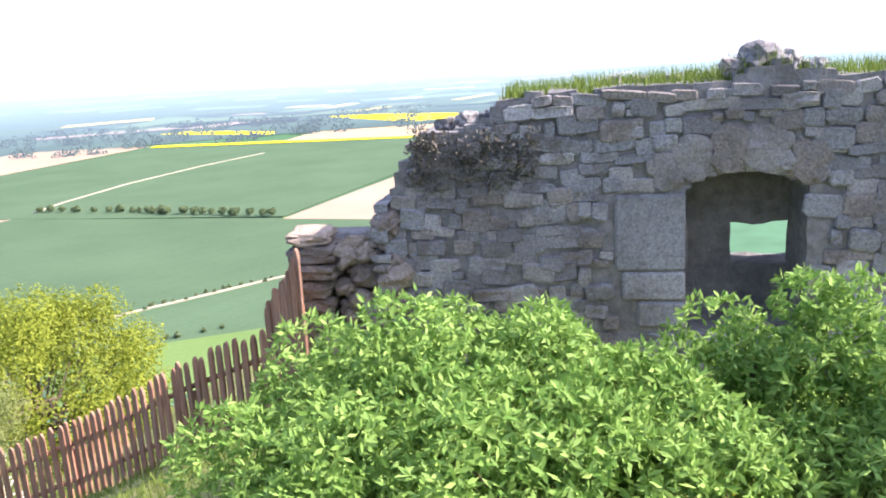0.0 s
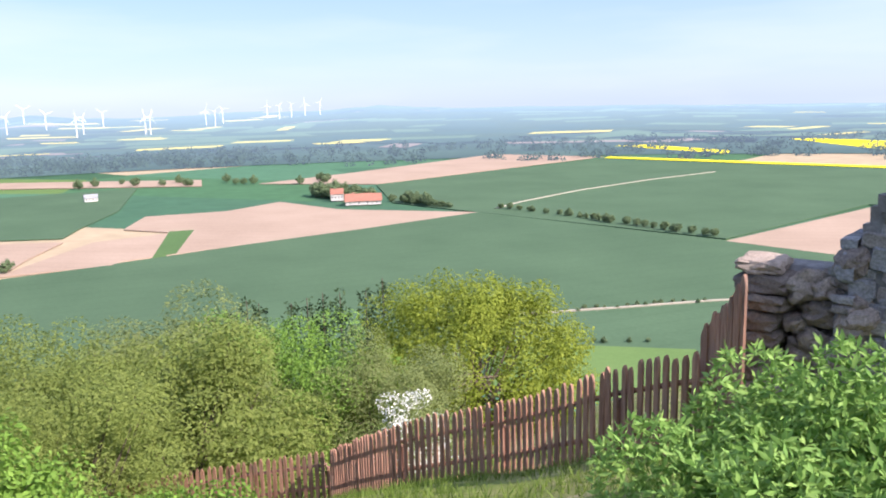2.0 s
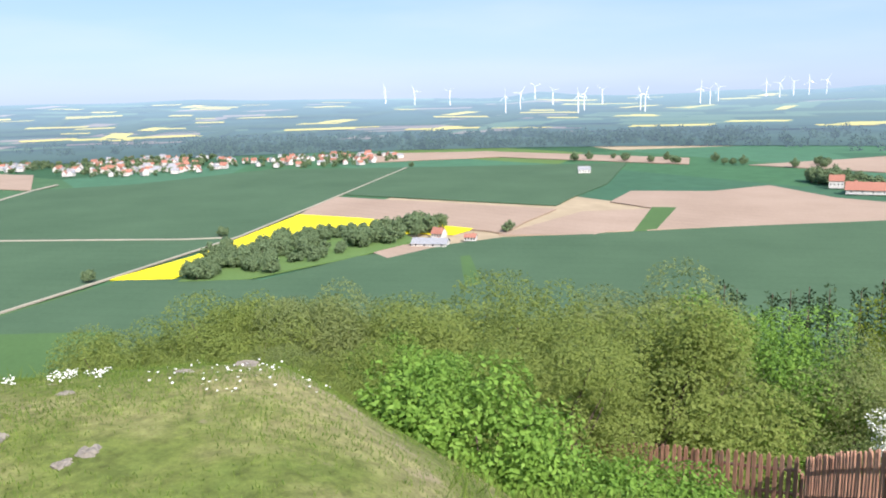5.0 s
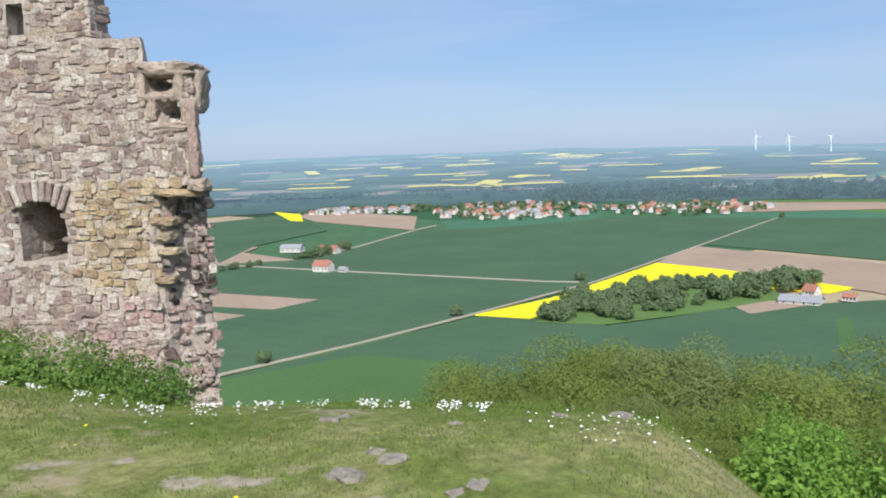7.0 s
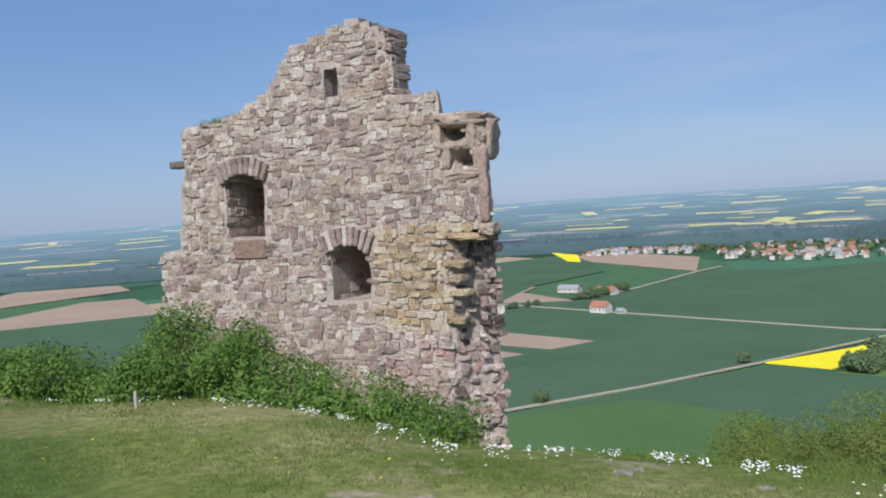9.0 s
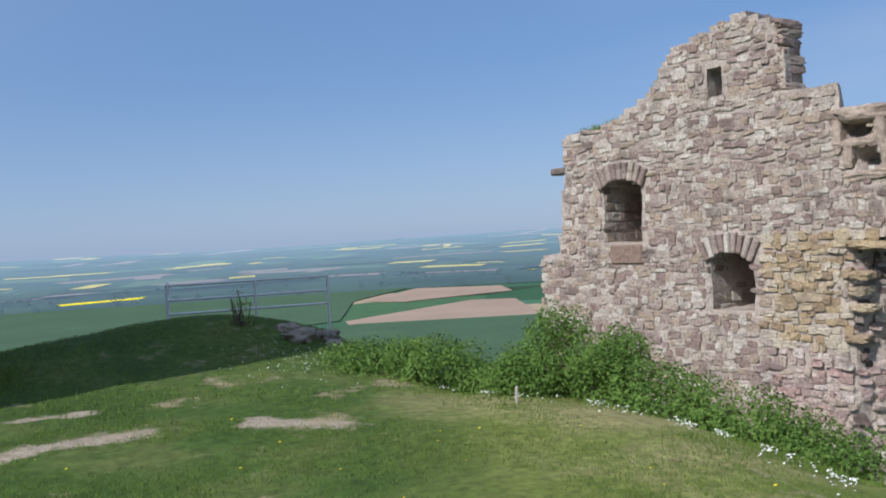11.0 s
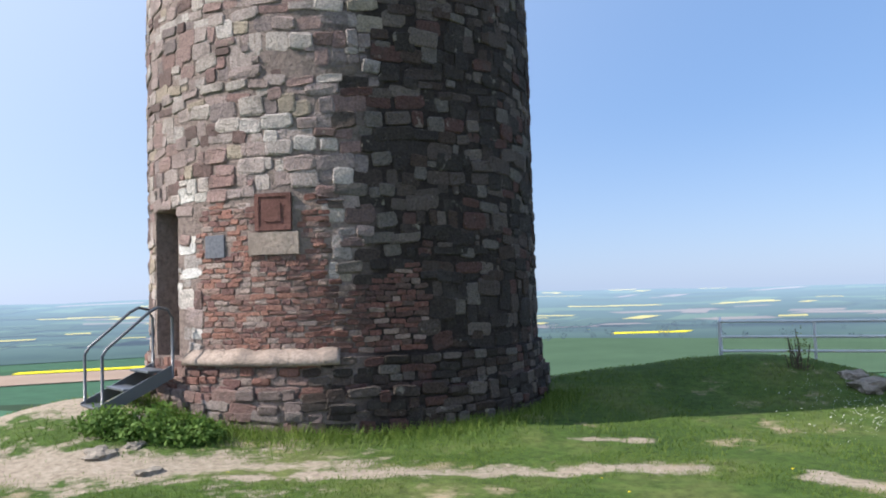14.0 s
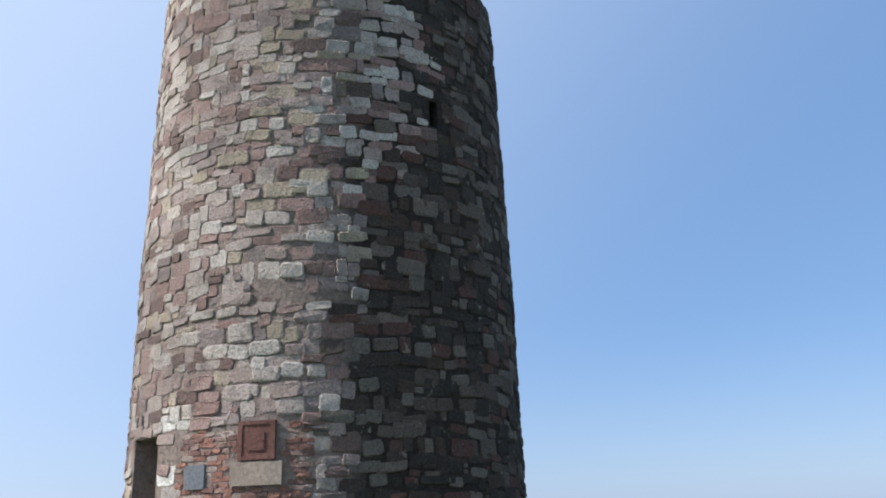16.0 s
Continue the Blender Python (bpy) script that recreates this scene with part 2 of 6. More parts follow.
# ---- materials ----
def grass_ground():
    m = Nodes("hill_turf", 0.95, 0, 0.15)
    patch = m.noise(0.45, 5, 0.65)
    c = m.ramp(patch, [(0.3, (0.036, 0.074, 0.015)), (0.5, (0.066, 0.112, 0.024)), (0.72, (0.15, 0.165, 0.058))])
    dry = m.ramp(patch, [(0.3, (0.08, 0.13, 0.026)), (0.46, (0.15, 0.185, 0.045)), (0.6, (0.27, 0.255, 0.11))])
    worn = m.math("ADD", m.math("MULTIPLY", m.axis(0), -0.5), m.math("MULTIPLY", m.axis(1), 0.3))   # the trodden, sunny edge of the top
    c = m.mix(m.ramp(m.math("ADD", worn, m.math("MULTIPLY", m.noise(0.7, 4), 0.5)), [(0.4, (0.0,)), (1.0, (1.0,))]), c, dry)
    c = m.mix(0.8, c, m.ramp(m.noise(9, 6, 0.75), [(0.32, (0.4,)), (0.5, (0.9,)), (0.7, (1.45,))]), "MULTIPLY")
    bare = m.noise(0.8, 6, 0.7)
    c = m.mix(m.ramp(bare, [(0.58, (0.0,)), (0.66, (0.85,))]), c, (0.34, 0.275, 0.185))
    flat = m.scaled((1, 1, 0))
    edge = m.math("MULTIPLY", m.math("ADD", m.noise(3.2, 6, 0.7), m.noise(0.9, 3, 0.6)), 2.2)
    for start, end, half in WORN:         # trodden earth
        a, b = Vector((*plan(*start), 0)), Vector((*plan(*end), 0))
        away = m.vector("SUBTRACT", flat, a)
        along = m.math("DIVIDE", m.vector("DOT_PRODUCT", away, b - a), (b - a).length_squared)
        along = m.math("MINIMUM", m.math("MAXIMUM", along, 0.0), 1.0)
        scaled = m.n.new("ShaderNodeVectorMath")
        scaled.operation = "SCALE"
        scaled.inputs[0].default_value = b - a
        m.link(along, scaled.inputs["Scale"])
        off = m.math("DIVIDE", m.vector("LENGTH", m.vector("SUBTRACT", away, scaled.outputs[0])), half)
        bare_here = m.ramp(m.math("SUBTRACT", m.math("ADD", m.math("MULTIPLY", off, 0.4), edge), 2.07), [(0.3, (0.92,)), (0.62, (0.0,))])
        c = m.mix(bare_here, c, m.ramp(m.noise(14, 6, 0.75), [(0.3, (0.20, 0.165, 0.125)), (0.5, (0.34, 0.285, 0.22)), (0.7, (0.47, 0.41, 0.33))]))
    # fields of the plain
    at = m.scaled((0.0021, 0.0042, 0.0), None)
    cell = m.voronoi(1.0, at)
    plain = m.ramp(m.axis(0, cell), [(0.0, (0.045, 0.115, 0.065)), (0.22, (0.06, 0.15, 0.085)), (0.42, (0.035, 0.095, 0.045)), (0.55, (0.36, 0.29, 0.19)), (0.66, (0.05, 0.13, 0.06)), (0.8, (0.10, 0.17, 0.05)), (0.88, (0.06, 0.13, 0.06)), (0.93, (0.03, 0.06, 0.03))], True)
    plain = m.mix(0.5, plain, m.ramp(m.noise(0.05, 4), [(0.3, (0.75,)), (0.7, (1.2,))]), "MULTIPLY")
    low = m.ramp(m.math("DIVIDE", m.math("ADD", m.axis(2), 110.0), 110.0), [(0.03, (1.0,)), (0.12, (0.0,))])
    c = m.mix(low, c, plain)
    m.bump(m.noise(30, 5, 0.7), 0.5, 0.03)
    return m.done(c)


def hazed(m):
    """Adds a summer's haze to a far material as blue glow growing with distance."""
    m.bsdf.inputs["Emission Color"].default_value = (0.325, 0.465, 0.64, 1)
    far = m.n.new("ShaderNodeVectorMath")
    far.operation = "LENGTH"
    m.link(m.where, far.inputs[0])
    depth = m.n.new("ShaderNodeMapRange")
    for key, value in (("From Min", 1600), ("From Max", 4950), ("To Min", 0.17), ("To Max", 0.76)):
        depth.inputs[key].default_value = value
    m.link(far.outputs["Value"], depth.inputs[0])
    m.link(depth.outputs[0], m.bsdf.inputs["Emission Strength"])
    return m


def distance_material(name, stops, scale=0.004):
    """Land far off, with the haze put into its emission."""
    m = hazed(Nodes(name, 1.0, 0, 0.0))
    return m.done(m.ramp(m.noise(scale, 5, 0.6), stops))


def field_material(name, a, b, stripe=0.0, turn=0.0):
    m = Nodes(name, 0.95, 0, 0.1)
    c = m.ramp(m.noise(0.012, 5, 0.6), [(0.3, a), (0.7, b)])
    c = m.mix(0.35, c, m.ramp(m.noise(0.35, 3, 0.7), [(0.3, (0.8,)), (0.7, (1.2,))]), "MULTIPLY")
    if stripe:
        w = m.n.new("ShaderNodeTexWave")
        w.inputs["Scale"].default_value = 0.02
        w.inputs["Distortion"].default_value = 0.6
        mp = m.n.new("ShaderNodeMapping")
        mp.inputs["Rotation"].default_value = (0, 0, turn)
        m.link(m.where, mp.inputs[0])
        m.link(mp.outputs[0], w.inputs[0])
        c = m.mix(stripe, c, m.ramp(w.outputs[1], [(0.0, (0.6,)), (0.12, (1.0,)), (1.0, (1.05,))]), "MULTIPLY")
    return m.done(c)


TURF = grass_ground()
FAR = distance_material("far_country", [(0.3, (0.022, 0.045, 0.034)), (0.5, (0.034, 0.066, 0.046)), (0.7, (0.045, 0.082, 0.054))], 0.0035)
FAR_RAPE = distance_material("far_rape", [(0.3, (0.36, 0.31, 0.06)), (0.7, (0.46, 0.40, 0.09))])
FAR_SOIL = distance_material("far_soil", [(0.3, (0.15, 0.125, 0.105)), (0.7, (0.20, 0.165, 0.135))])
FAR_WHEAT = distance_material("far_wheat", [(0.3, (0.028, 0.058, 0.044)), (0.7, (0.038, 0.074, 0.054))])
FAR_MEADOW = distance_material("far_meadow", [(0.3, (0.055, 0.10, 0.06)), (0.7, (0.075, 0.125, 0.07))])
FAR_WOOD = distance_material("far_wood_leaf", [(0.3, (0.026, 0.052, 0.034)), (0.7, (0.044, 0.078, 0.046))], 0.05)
WHEAT = field_material("young_wheat", (0.056, 0.103, 0.057), (0.071, 0.126, 0.070), 0.1, 0.5)
WHEAT_LIGHT = field_material("thin_wheat", (0.064, 0.124, 0.044), (0.077, 0.144, 0.052))
SOIL = field_material("bare_soil", (0.295, 0.22, 0.165), (0.355, 0.27, 0.205), 0.12, 1.1)
RAPE = field_material("rape_in_flower", (0.72, 0.62, 0.02), (0.80, 0.70, 0.03))
MEADOW = field_material("meadow", (0.09, 0.16, 0.05), (0.115, 0.19, 0.062))
TRACK = field_material("gravel_track", (0.31, 0.285, 0.225), (0.37, 0.34, 0.27))

ELDER = leaf_material("elder_leaf", (0.07, 0.19, 0.03), (0.34, 0.52, 0.14), 0.3)
SHRUB_A = leaf_material("hawthorn_leaf", (0.16, 0.22, 0.05), (0.30, 0.36, 0.095), 0.5)
SHRUB_B = leaf_material("blackthorn_leaf", (0.175, 0.225, 0.075), (0.30, 0.35, 0.13), 0.5)
SHRUB_C = leaf_material("hazel_leaf", (0.10, 0.21, 0.03), (0.24, 0.40, 0.07))
SHRUB_D = leaf_material("bramble_leaf", (0.06, 0.13, 0.024), (0.19, 0.31, 0.065))
OAK = leaf_material("young_oak_leaf", (0.14, 0.195, 0.022), (0.34, 0.40, 0.055), 0.45)
DARKLEAF = leaf_material("conifer_needles", (0.018, 0.04, 0.015), (0.05, 0.09, 0.03), 0.1)
FARLEAF = leaf_material("far_tree_leaf", (0.10, 0.155, 0.078), (0.155, 0.215, 0.10), 0.25)
BARK = plain_stone("bark", (0.13, 0.10, 0.075), 14, 0.8)
BLADE = leaf_material("grass_blade", (0.07, 0.135, 0.02), (0.20, 0.27, 0.056), 0.3)
PETAL = leaf_material("white_petal", (0.78, 0.78, 0.74), (0.85, 0.85, 0.8), 0.2)
YELLOW_PETAL = leaf_material("yellow_petal", (0.8, 0.6, 0.02), (0.85, 0.7, 0.03), 0.2)
FENCE_WOOD = wood_material("weathered_red_brown_wood", (0.17, 0.08, 0.055), (0.38, 0.215, 0.15))
STEEL = Nodes("galvanised_steel", 0.5, 0.3, 0.5).done((0.58, 0.60, 0.61))

TOWER_COLOURS = ((0.400, 0.321, 0.293), (0.446, 0.372, 0.335), (0.307, 0.200, 0.177), (0.484, 0.419, 0.377), (0.279, 0.228, 0.214), (0.558, 0.507, 0.460), (0.381, 0.298, 0.270), (0.512, 0.451, 0.400), (0.428, 0.358, 0.274), (0.353, 0.246, 0.219), (0.186, 0.126, 0.112))
# black weather crust, darkened further with the shade of the tower's far side
SHADED_CRUST_COLOURS = ((0.072, 0.055, 0.047), (0.052, 0.043, 0.038), (0.130, 0.104, 0.088), (0.078, 0.055, 0.044), (0.104, 0.081, 0.068), (0.058, 0.047, 0.040), (0.16, 0.138, 0.118), (0.111, 0.062, 0.052), (0.052, 0.043, 0.036), (0.169, 0.137, 0.114))
SHADED_CRUST = [stone_material("crust_with_painted_shade", SHADED_CRUST_COLOURS, k) for k in (True, False)]
TOWER_STONE = [stone_material("tower_stone", TOWER_COLOURS, k, (0.09, 0.075, 0.068), 0.45) for k in (True, False)]
BRICK_COLOURS = ((0.314, 0.162, 0.125), (0.355, 0.188, 0.142), (0.261, 0.146, 0.121), (0.397, 0.314, 0.272), (0.219, 0.125, 0.11), (0.345, 0.236, 0.199))
PLINTH_STONE = [stone_material("plinth_stone", ((0.32, 0.25, 0.225), (0.28, 0.17, 0.145), (0.38, 0.32, 0.285), (0.24, 0.19, 0.17), (0.30, 0.20, 0.17)), k, (0.08, 0.065, 0.06), 0.5) for k in (True, False)]
# darker copy of the brick colours, with shade painted in
DARK_BRICK = [stone_material("shade_dark_brick", ((0.180, 0.090, 0.072), (0.128, 0.075, 0.063), (0.225, 0.108, 0.084), (0.150, 0.098, 0.078), (0.330, 0.240, 0.195)), k) for k in (True, False)]
TOWER_BRICK = [stone_material("tower_brick", BRICK_COLOURS, k, (0.07, 0.05, 0.045), 0.45) for k in (True, False)]
RUIN_COLOURS = ((0.435, 0.376, 0.326), (0.5, 0.446, 0.386), (0.338, 0.272, 0.239), (0.403, 0.326, 0.256), (0.565, 0.523, 0.457), (0.38, 0.31, 0.272), (0.294, 0.223, 0.196), (0.457, 0.392, 0.326))
RUIN_STONE = [stone_material("ruin_stone", RUIN_COLOURS, k) for k in (True, False)]
PINK_RUBBLE = [stone_material("pink_rubble", ((0.52, 0.43, 0.385), (0.45, 0.355, 0.32), (0.60, 0.53, 0.48), (0.37, 0.29, 0.265), (0.50, 0.42, 0.35), (0.42, 0.30, 0.27)), k) for k in (True, False)]
OCHRE_COLOURS = ((0.433, 0.335, 0.211), (0.487, 0.401, 0.276), (0.357, 0.271, 0.179), (0.541, 0.477, 0.379))
CORE_STONE = [stone_material("dark_core_stone", ((0.12, 0.095, 0.085), (0.17, 0.13, 0.115), (0.23, 0.19, 0.165), (0.10, 0.085, 0.08), (0.33, 0.28, 0.245)), k) for k in (True, False)]
SHAFT = plain_stone("pinkish_shaft_stone", (0.33, 0.25, 0.215), 22)
OCHRE_STONE = [stone_material("ochre_stone", OCHRE_COLOURS, k) for k in (True, False)]
WALL_COLOURS = ((0.30, 0.315, 0.34), (0.345, 0.36, 0.385), (0.235, 0.24, 0.26), (0.40, 0.40, 0.41), (0.30, 0.28, 0.275), (0.265, 0.28, 0.305))
ARCH_STONE = stone_material("arch_stone", ((0.28, 0.255, 0.245), (0.33, 0.325, 0.33), (0.25, 0.225, 0.215)), True, (0.10, 0.09, 0.085), 0.5)
WALL_STONE = [stone_material("wall_stone", WALL_COLOURS, k, (0.10, 0.09, 0.085), 0.5) for k in (True, False)]
MORTAR = plain_stone("old_mortar", (0.50, 0.435, 0.38), 22, 0.9)


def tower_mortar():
    """Pale joints on the tower's sunny side; crust and painted shade darken the other."""
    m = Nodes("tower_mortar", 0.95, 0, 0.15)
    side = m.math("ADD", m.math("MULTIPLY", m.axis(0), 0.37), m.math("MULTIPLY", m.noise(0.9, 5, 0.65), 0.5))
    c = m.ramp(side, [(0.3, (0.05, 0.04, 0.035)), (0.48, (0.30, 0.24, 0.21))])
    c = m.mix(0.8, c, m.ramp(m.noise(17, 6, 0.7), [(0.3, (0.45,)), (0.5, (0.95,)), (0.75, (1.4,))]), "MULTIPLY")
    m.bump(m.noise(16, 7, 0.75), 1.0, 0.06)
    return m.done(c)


TOWER_MORTAR = tower_mortar()
DARK_MORTAR = plain_stone("dark_mortar", (0.18, 0.15, 0.13), 22, 0.9)
JOINT = plain_stone("wall_joints", (0.205, 0.205, 0.21), 9, 1.0)
SANDSTONE = plain_stone("red_sandstone", (0.19, 0.095, 0.078), 24)
SILL = plain_stone("brown_sill_stone", (0.24, 0.175, 0.14), 20)
BUFF = plain_stone("buff_sandstone", (0.38, 0.31, 0.255), 24)
PALE_JAMB = [stone_material("pale_jamb_stone", ((0.66, 0.63, 0.58), (0.72, 0.70, 0.66), (0.55, 0.51, 0.46), (0.40, 0.36, 0.33)), k) for k in (True, False)]
SLATE = plain_stone("slate_plate", (0.15, 0.16, 0.18), 30, 0.2)
DARK = Nodes("painted_interior_dark", 0.95).done((0.03, 0.027, 0.025))

# ---- ground ----
def ground_sheet():
    rings = [0.0] + list(np.linspace(0.4, 17, 95)) + list(17 * (60 / 17) ** (np.arange(1, 36) / 35)) + list(60 * (4960 / 60) ** (np.arange(1, 56) / 55))
    n = 300
    verts, faces = [(0, -0.5, ground_z(0, -0.5))], []
    for r in rings[1:]:
        for k in range(n):
            a = 2 * math.pi * k / n
            x, y = -r * math.sin(a), r * math.cos(a) - 0.5
            verts.append((x, y, ground_z(x, y)))
    for k in range(n):
        faces.append((0, 1 + k, 1 + (k + 1) % n))
    for i in range(len(rings) - 2):
        a, b = 1 + i * n, 1 + (i + 1) * n
        for k in range(n):
            faces.append((a + k, b + k, b + (k + 1) % n, a + (k + 1) % n))
    ob = raw("ground", verts, faces, TURF, None, "", True)
    tagged(ob, "grassy castle hill falling to a wide farmed plain", "ground", "", "structure")


# bearing and height of the far rim above the plain
RIM = ((-70, 70), (5, 45), (16, 52), (24, 72), (36, 80), (44, 92), (55, 84), (72, 82), (82, 98), (100, 106), (112, 98), (142, 92), (150, 80), (162, 78), (172, 94), (205, 106), (290, 70))
HILLS = ((66, 1.8, 26), (45.2, 1.6, 12), (89, 3.0, 12), (36, 2.5, 6), (107, 4.0, 6), (136, 2.5, 8), (121, 3.0, 6), (198, 5.0, 8))   # bearing, half width, rise


def far_z(b, r):
    """Height of the far country at a bearing and a distance."""
    b = (b + 70) % 360 - 70
    up = max(0, (r - 2450) / 2490) ** 1.2
    top = float(np.interp(b, [p[0] for p in RIM], [p[1] for p in RIM]))
    top += sum(rise * math.exp(-((b - c) / w) ** 2) for c, w, rise in HILLS) * max(0, (r - 3300) / 1640)
    a = radians(b)
    wave = noise.noise((math.cos(a) * 9, math.sin(a) * 9, r * 0.0012)) * 7 + noise.noise((math.cos(a) * 26, math.sin(a) * 26, r * 0.002)) * 3.5
    return PLAIN + 1.0 + up * (top + wave)


def far_range(b, fall):
    """The distance at which a look down by so many degrees meets the far country."""
    r = 2000.0
    while r < 4900 and far_z(b, r) < 1.65 - r * math.tan(radians(fall)):
        r += 40
    return r


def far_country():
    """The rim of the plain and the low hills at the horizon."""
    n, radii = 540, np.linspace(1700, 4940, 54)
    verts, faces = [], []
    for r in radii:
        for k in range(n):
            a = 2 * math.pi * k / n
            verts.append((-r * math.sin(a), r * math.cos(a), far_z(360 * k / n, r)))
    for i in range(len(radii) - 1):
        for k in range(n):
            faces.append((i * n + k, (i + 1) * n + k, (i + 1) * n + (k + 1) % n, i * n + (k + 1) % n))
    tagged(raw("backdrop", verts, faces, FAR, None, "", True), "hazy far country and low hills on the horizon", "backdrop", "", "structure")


def far_fields(seed, material, label, count, length, depth, lift, falls=(0.25, 2.9), first=-8, last=212):
    """Strips of one crop over the far country."""
    g = random.Random(seed)
    verts, faces = [], []
    for i in range(count):
        b = g.uniform(first, last)
        r = far_range(b, falls[0] + (falls[1] - falls[0]) * g.random() ** 1.25)
        if r > 4850:
            continue
        a = radians(b)
        long, deep = g.uniform(*length), g.uniform(*depth)
        turn = a + 0.6 * noise.noise((math.cos(a) * 4, math.sin(a) * 4, r * 0.001)) + g.choice((0, 0, 0, 1.2)) + g.uniform(-0.12, 0.12)
        skew = g.uniform(-0.5, 0.5)
        u, v = Vector((math.cos(turn), math.sin(turn))), Vector((-math.sin(turn), math.cos(turn)))
        centre, k = Vector((-r * math.sin(a), r * math.cos(a))), len(verts)
        for p in range(7):
            for q in range(3):
                at_ = centre + u * ((p / 6 - 0.5) * long + skew * (q / 2 - 0.5) * deep) + v * (q / 2 - 0.5) * deep
                far = at_.length
                verts.append((at_.x, at_.y, far_z(math.degrees(math.atan2(-at_.x, at_.y)), far) + lift))
        for p in range(6):
            for q in range(2):
                faces.append((k + 3 * p + q, k + 3 * p + 3 + q, k + 3 * p + 4 + q, k + 3 * p + 1 + q))
    tagged(raw("far_field", verts, faces, material), label, "field", "", "stuff")


ground_sheet()
far_country()
far_fields(1, FAR_WHEAT, "hazy green wheat strips on the far plain", 380, (160, 620), (90, 300), 1.2)
far_fields(2, FAR_MEADOW, "hazy light green meadows on the far plain", 170, (120, 450), (60, 180), 1.6)
far_fields(3, FAR_SOIL, "hazy pale bare fields on the far plain", 150, (140, 420), (40, 130), 2.0)
far_fields(6, FAR_WOOD, "dark woods on the far hills", 170, (250, 900), (120, 420), 4.0, (0.2, 2.2), 4, 60)
far_fields(7, FAR_WOOD, "small dark woods on the far rise", 190, (120, 600), (50, 160), 4.0, (0.2, 2.7), 60, 212)
far_fields(8, FAR_MEADOW, "light clearings between the far woods", 70, (120, 420), (50, 170), 4.7, (0.7, 2.7), 2, 62)
far_fields(9, FAR_WHEAT, "green fields between the far woods", 90, (150, 520), (60, 220), 4.4, (0.5, 2.7), 2, 62)
far_fields(4, FAR_RAPE, "hazy yellow rape strips on the far plain", 150, (70, 240), (30, 80), 5.0, (0.35, 2.6), 46, 212)
far_fields(5, FAR_RAPE, "few far yellow rape strips below the wooded hills", 9, (90, 300), (40, 90), 5.0, (1.2, 2.7), 6, 46)

LIFT = [0]


def field(kind, material, label, *corners):
    """One field of the plain, a thin slab with the given corners."""
    LIFT[0] += 1
    z = PLAIN + 1.2 + 0.015 * LIFT[0]
    n = len(corners)
    verts = [(x, y, z) for x, y in corners] + [(x, y, z - 0.9) for x, y in corners]
    faces = [tuple(range(n)), tuple(range(2 * n - 1, n - 1, -1))] + [(i, (i + 1) % n, n + (i + 1) % n, n + i) for i in range(n)]
    return tagged(raw(kind, verts, faces, material), label, kind.replace("_", " "), "fields of the plain", "structure")


W, S = "dark blue-green field of young wheat", "bare pale brown ploughed field"
field("wheat_field", WHEAT, W, (-575, 303), (-575, 313), (-557, 424), (-535, 526), (-511, 669), (-251, 628), (-60, 600), (-60, 300), (-250, 180))
field("wheat_field", WHEAT, W, (-817, 835), (-772, 1405), (-278, 1337), (100, 1300), (100, 860), (-197, 900), (-239, 633), (-511, 669), (-650, 690))
field("soil_field", SOIL, S, (-580, 315), (-557, 424), (-535, 526), (-511, 669), (-663, 616), (-783, 633), (-766, 545), (-810, 471), (-739, 406), (-676, 420), (-690, 350), (-603, 233), (-571, 300))
field("wheat_field", WHEAT_LIGHT, "narrow green strip of wheat between ploughed fields", (-686, 422), (-674, 441), (-573, 357), (-573, 336))
field("soil_field", SOIL, S, (-1010, 956), (-1064, 1455), (-795, 1448), (-829, 847), (-1006, 776))
field("soil_field", SOIL, S, (-235, 622), (-190, 873), (60, 860), (60, 560))
field("wheat_field", WHEAT, W, (-947, 159), (-1237, 332), (-1129, 648), (-884, 481), (-788, 388), (-738, 346))
field("soil_field", SOIL, S, (-920, 154), (-714, 335), (-655, 278), (-607, 239), (-628, 229), (-726, 147), (-792, 101))
field("rape_field", RAPE, "bright yellow rape field in flower", (-551, -51), (-611, 0), (-677, 38), (-792, 101), (-743, 150), (-640, 225), (-620, 200), (-672, 120), (-600, 30), (-539, -13))
field("wheat_field", WHEAT, W, (-394, -174), (-468, -112), (-551, -53), (-686, 39), (-926, 165), (-1240, 328), (-1330, 130), (-1189, -65), (-1177, -190), (-976, -230), (-831, -352), (-652, -279), (-500, -330), (-420, -300))
field("wheat_field", WHEAT_LIGHT, "lighter green young wheat on the hill's foot", (-380, -178), (-455, -120), (-530, -60), (-470, -20), (-330, -60))
field("wheat_field", WHEAT, W, (-394, -165), (-545, -45), (-530, 0), (-510, 40), (-560, 110), (-590, 232), (-573, 300), (-250, 300), (-250, -80))
field("wheat_field", WHEAT_LIGHT, "lighter green young wheat below the grassy edge", (-300, -150), (-385, -170), (-440, -105), (-420, -40), (-300, -20))
field("meadow", WHEAT_LIGHT, "grass strip beside the wheat", (-445, 150), (-530, 176), (-532, 184), (-445, 161))
field("soil_field", SOIL, S, (-545, 128), (-572, 172), (-590, 160), (-590, 120))
field("soil_field", SOIL, S, (-652, -279), (-615, -179), (-576, -202), (-590, -254), (-620, -330))
field("soil_field", SOIL, S, (-590, -300), (-555, -215), (-532, -230), (-560, -330))
field("soil_field", SOIL, S, (-1055, -444), (-993, -362), (-936, -360), (-858, -270), (-835, -354), (-900, -520))
field("soil_field", SOIL, S, (-1578, -508), (-1539, -347), (-1431, -229), (-1179, -194), (-1377, -400))
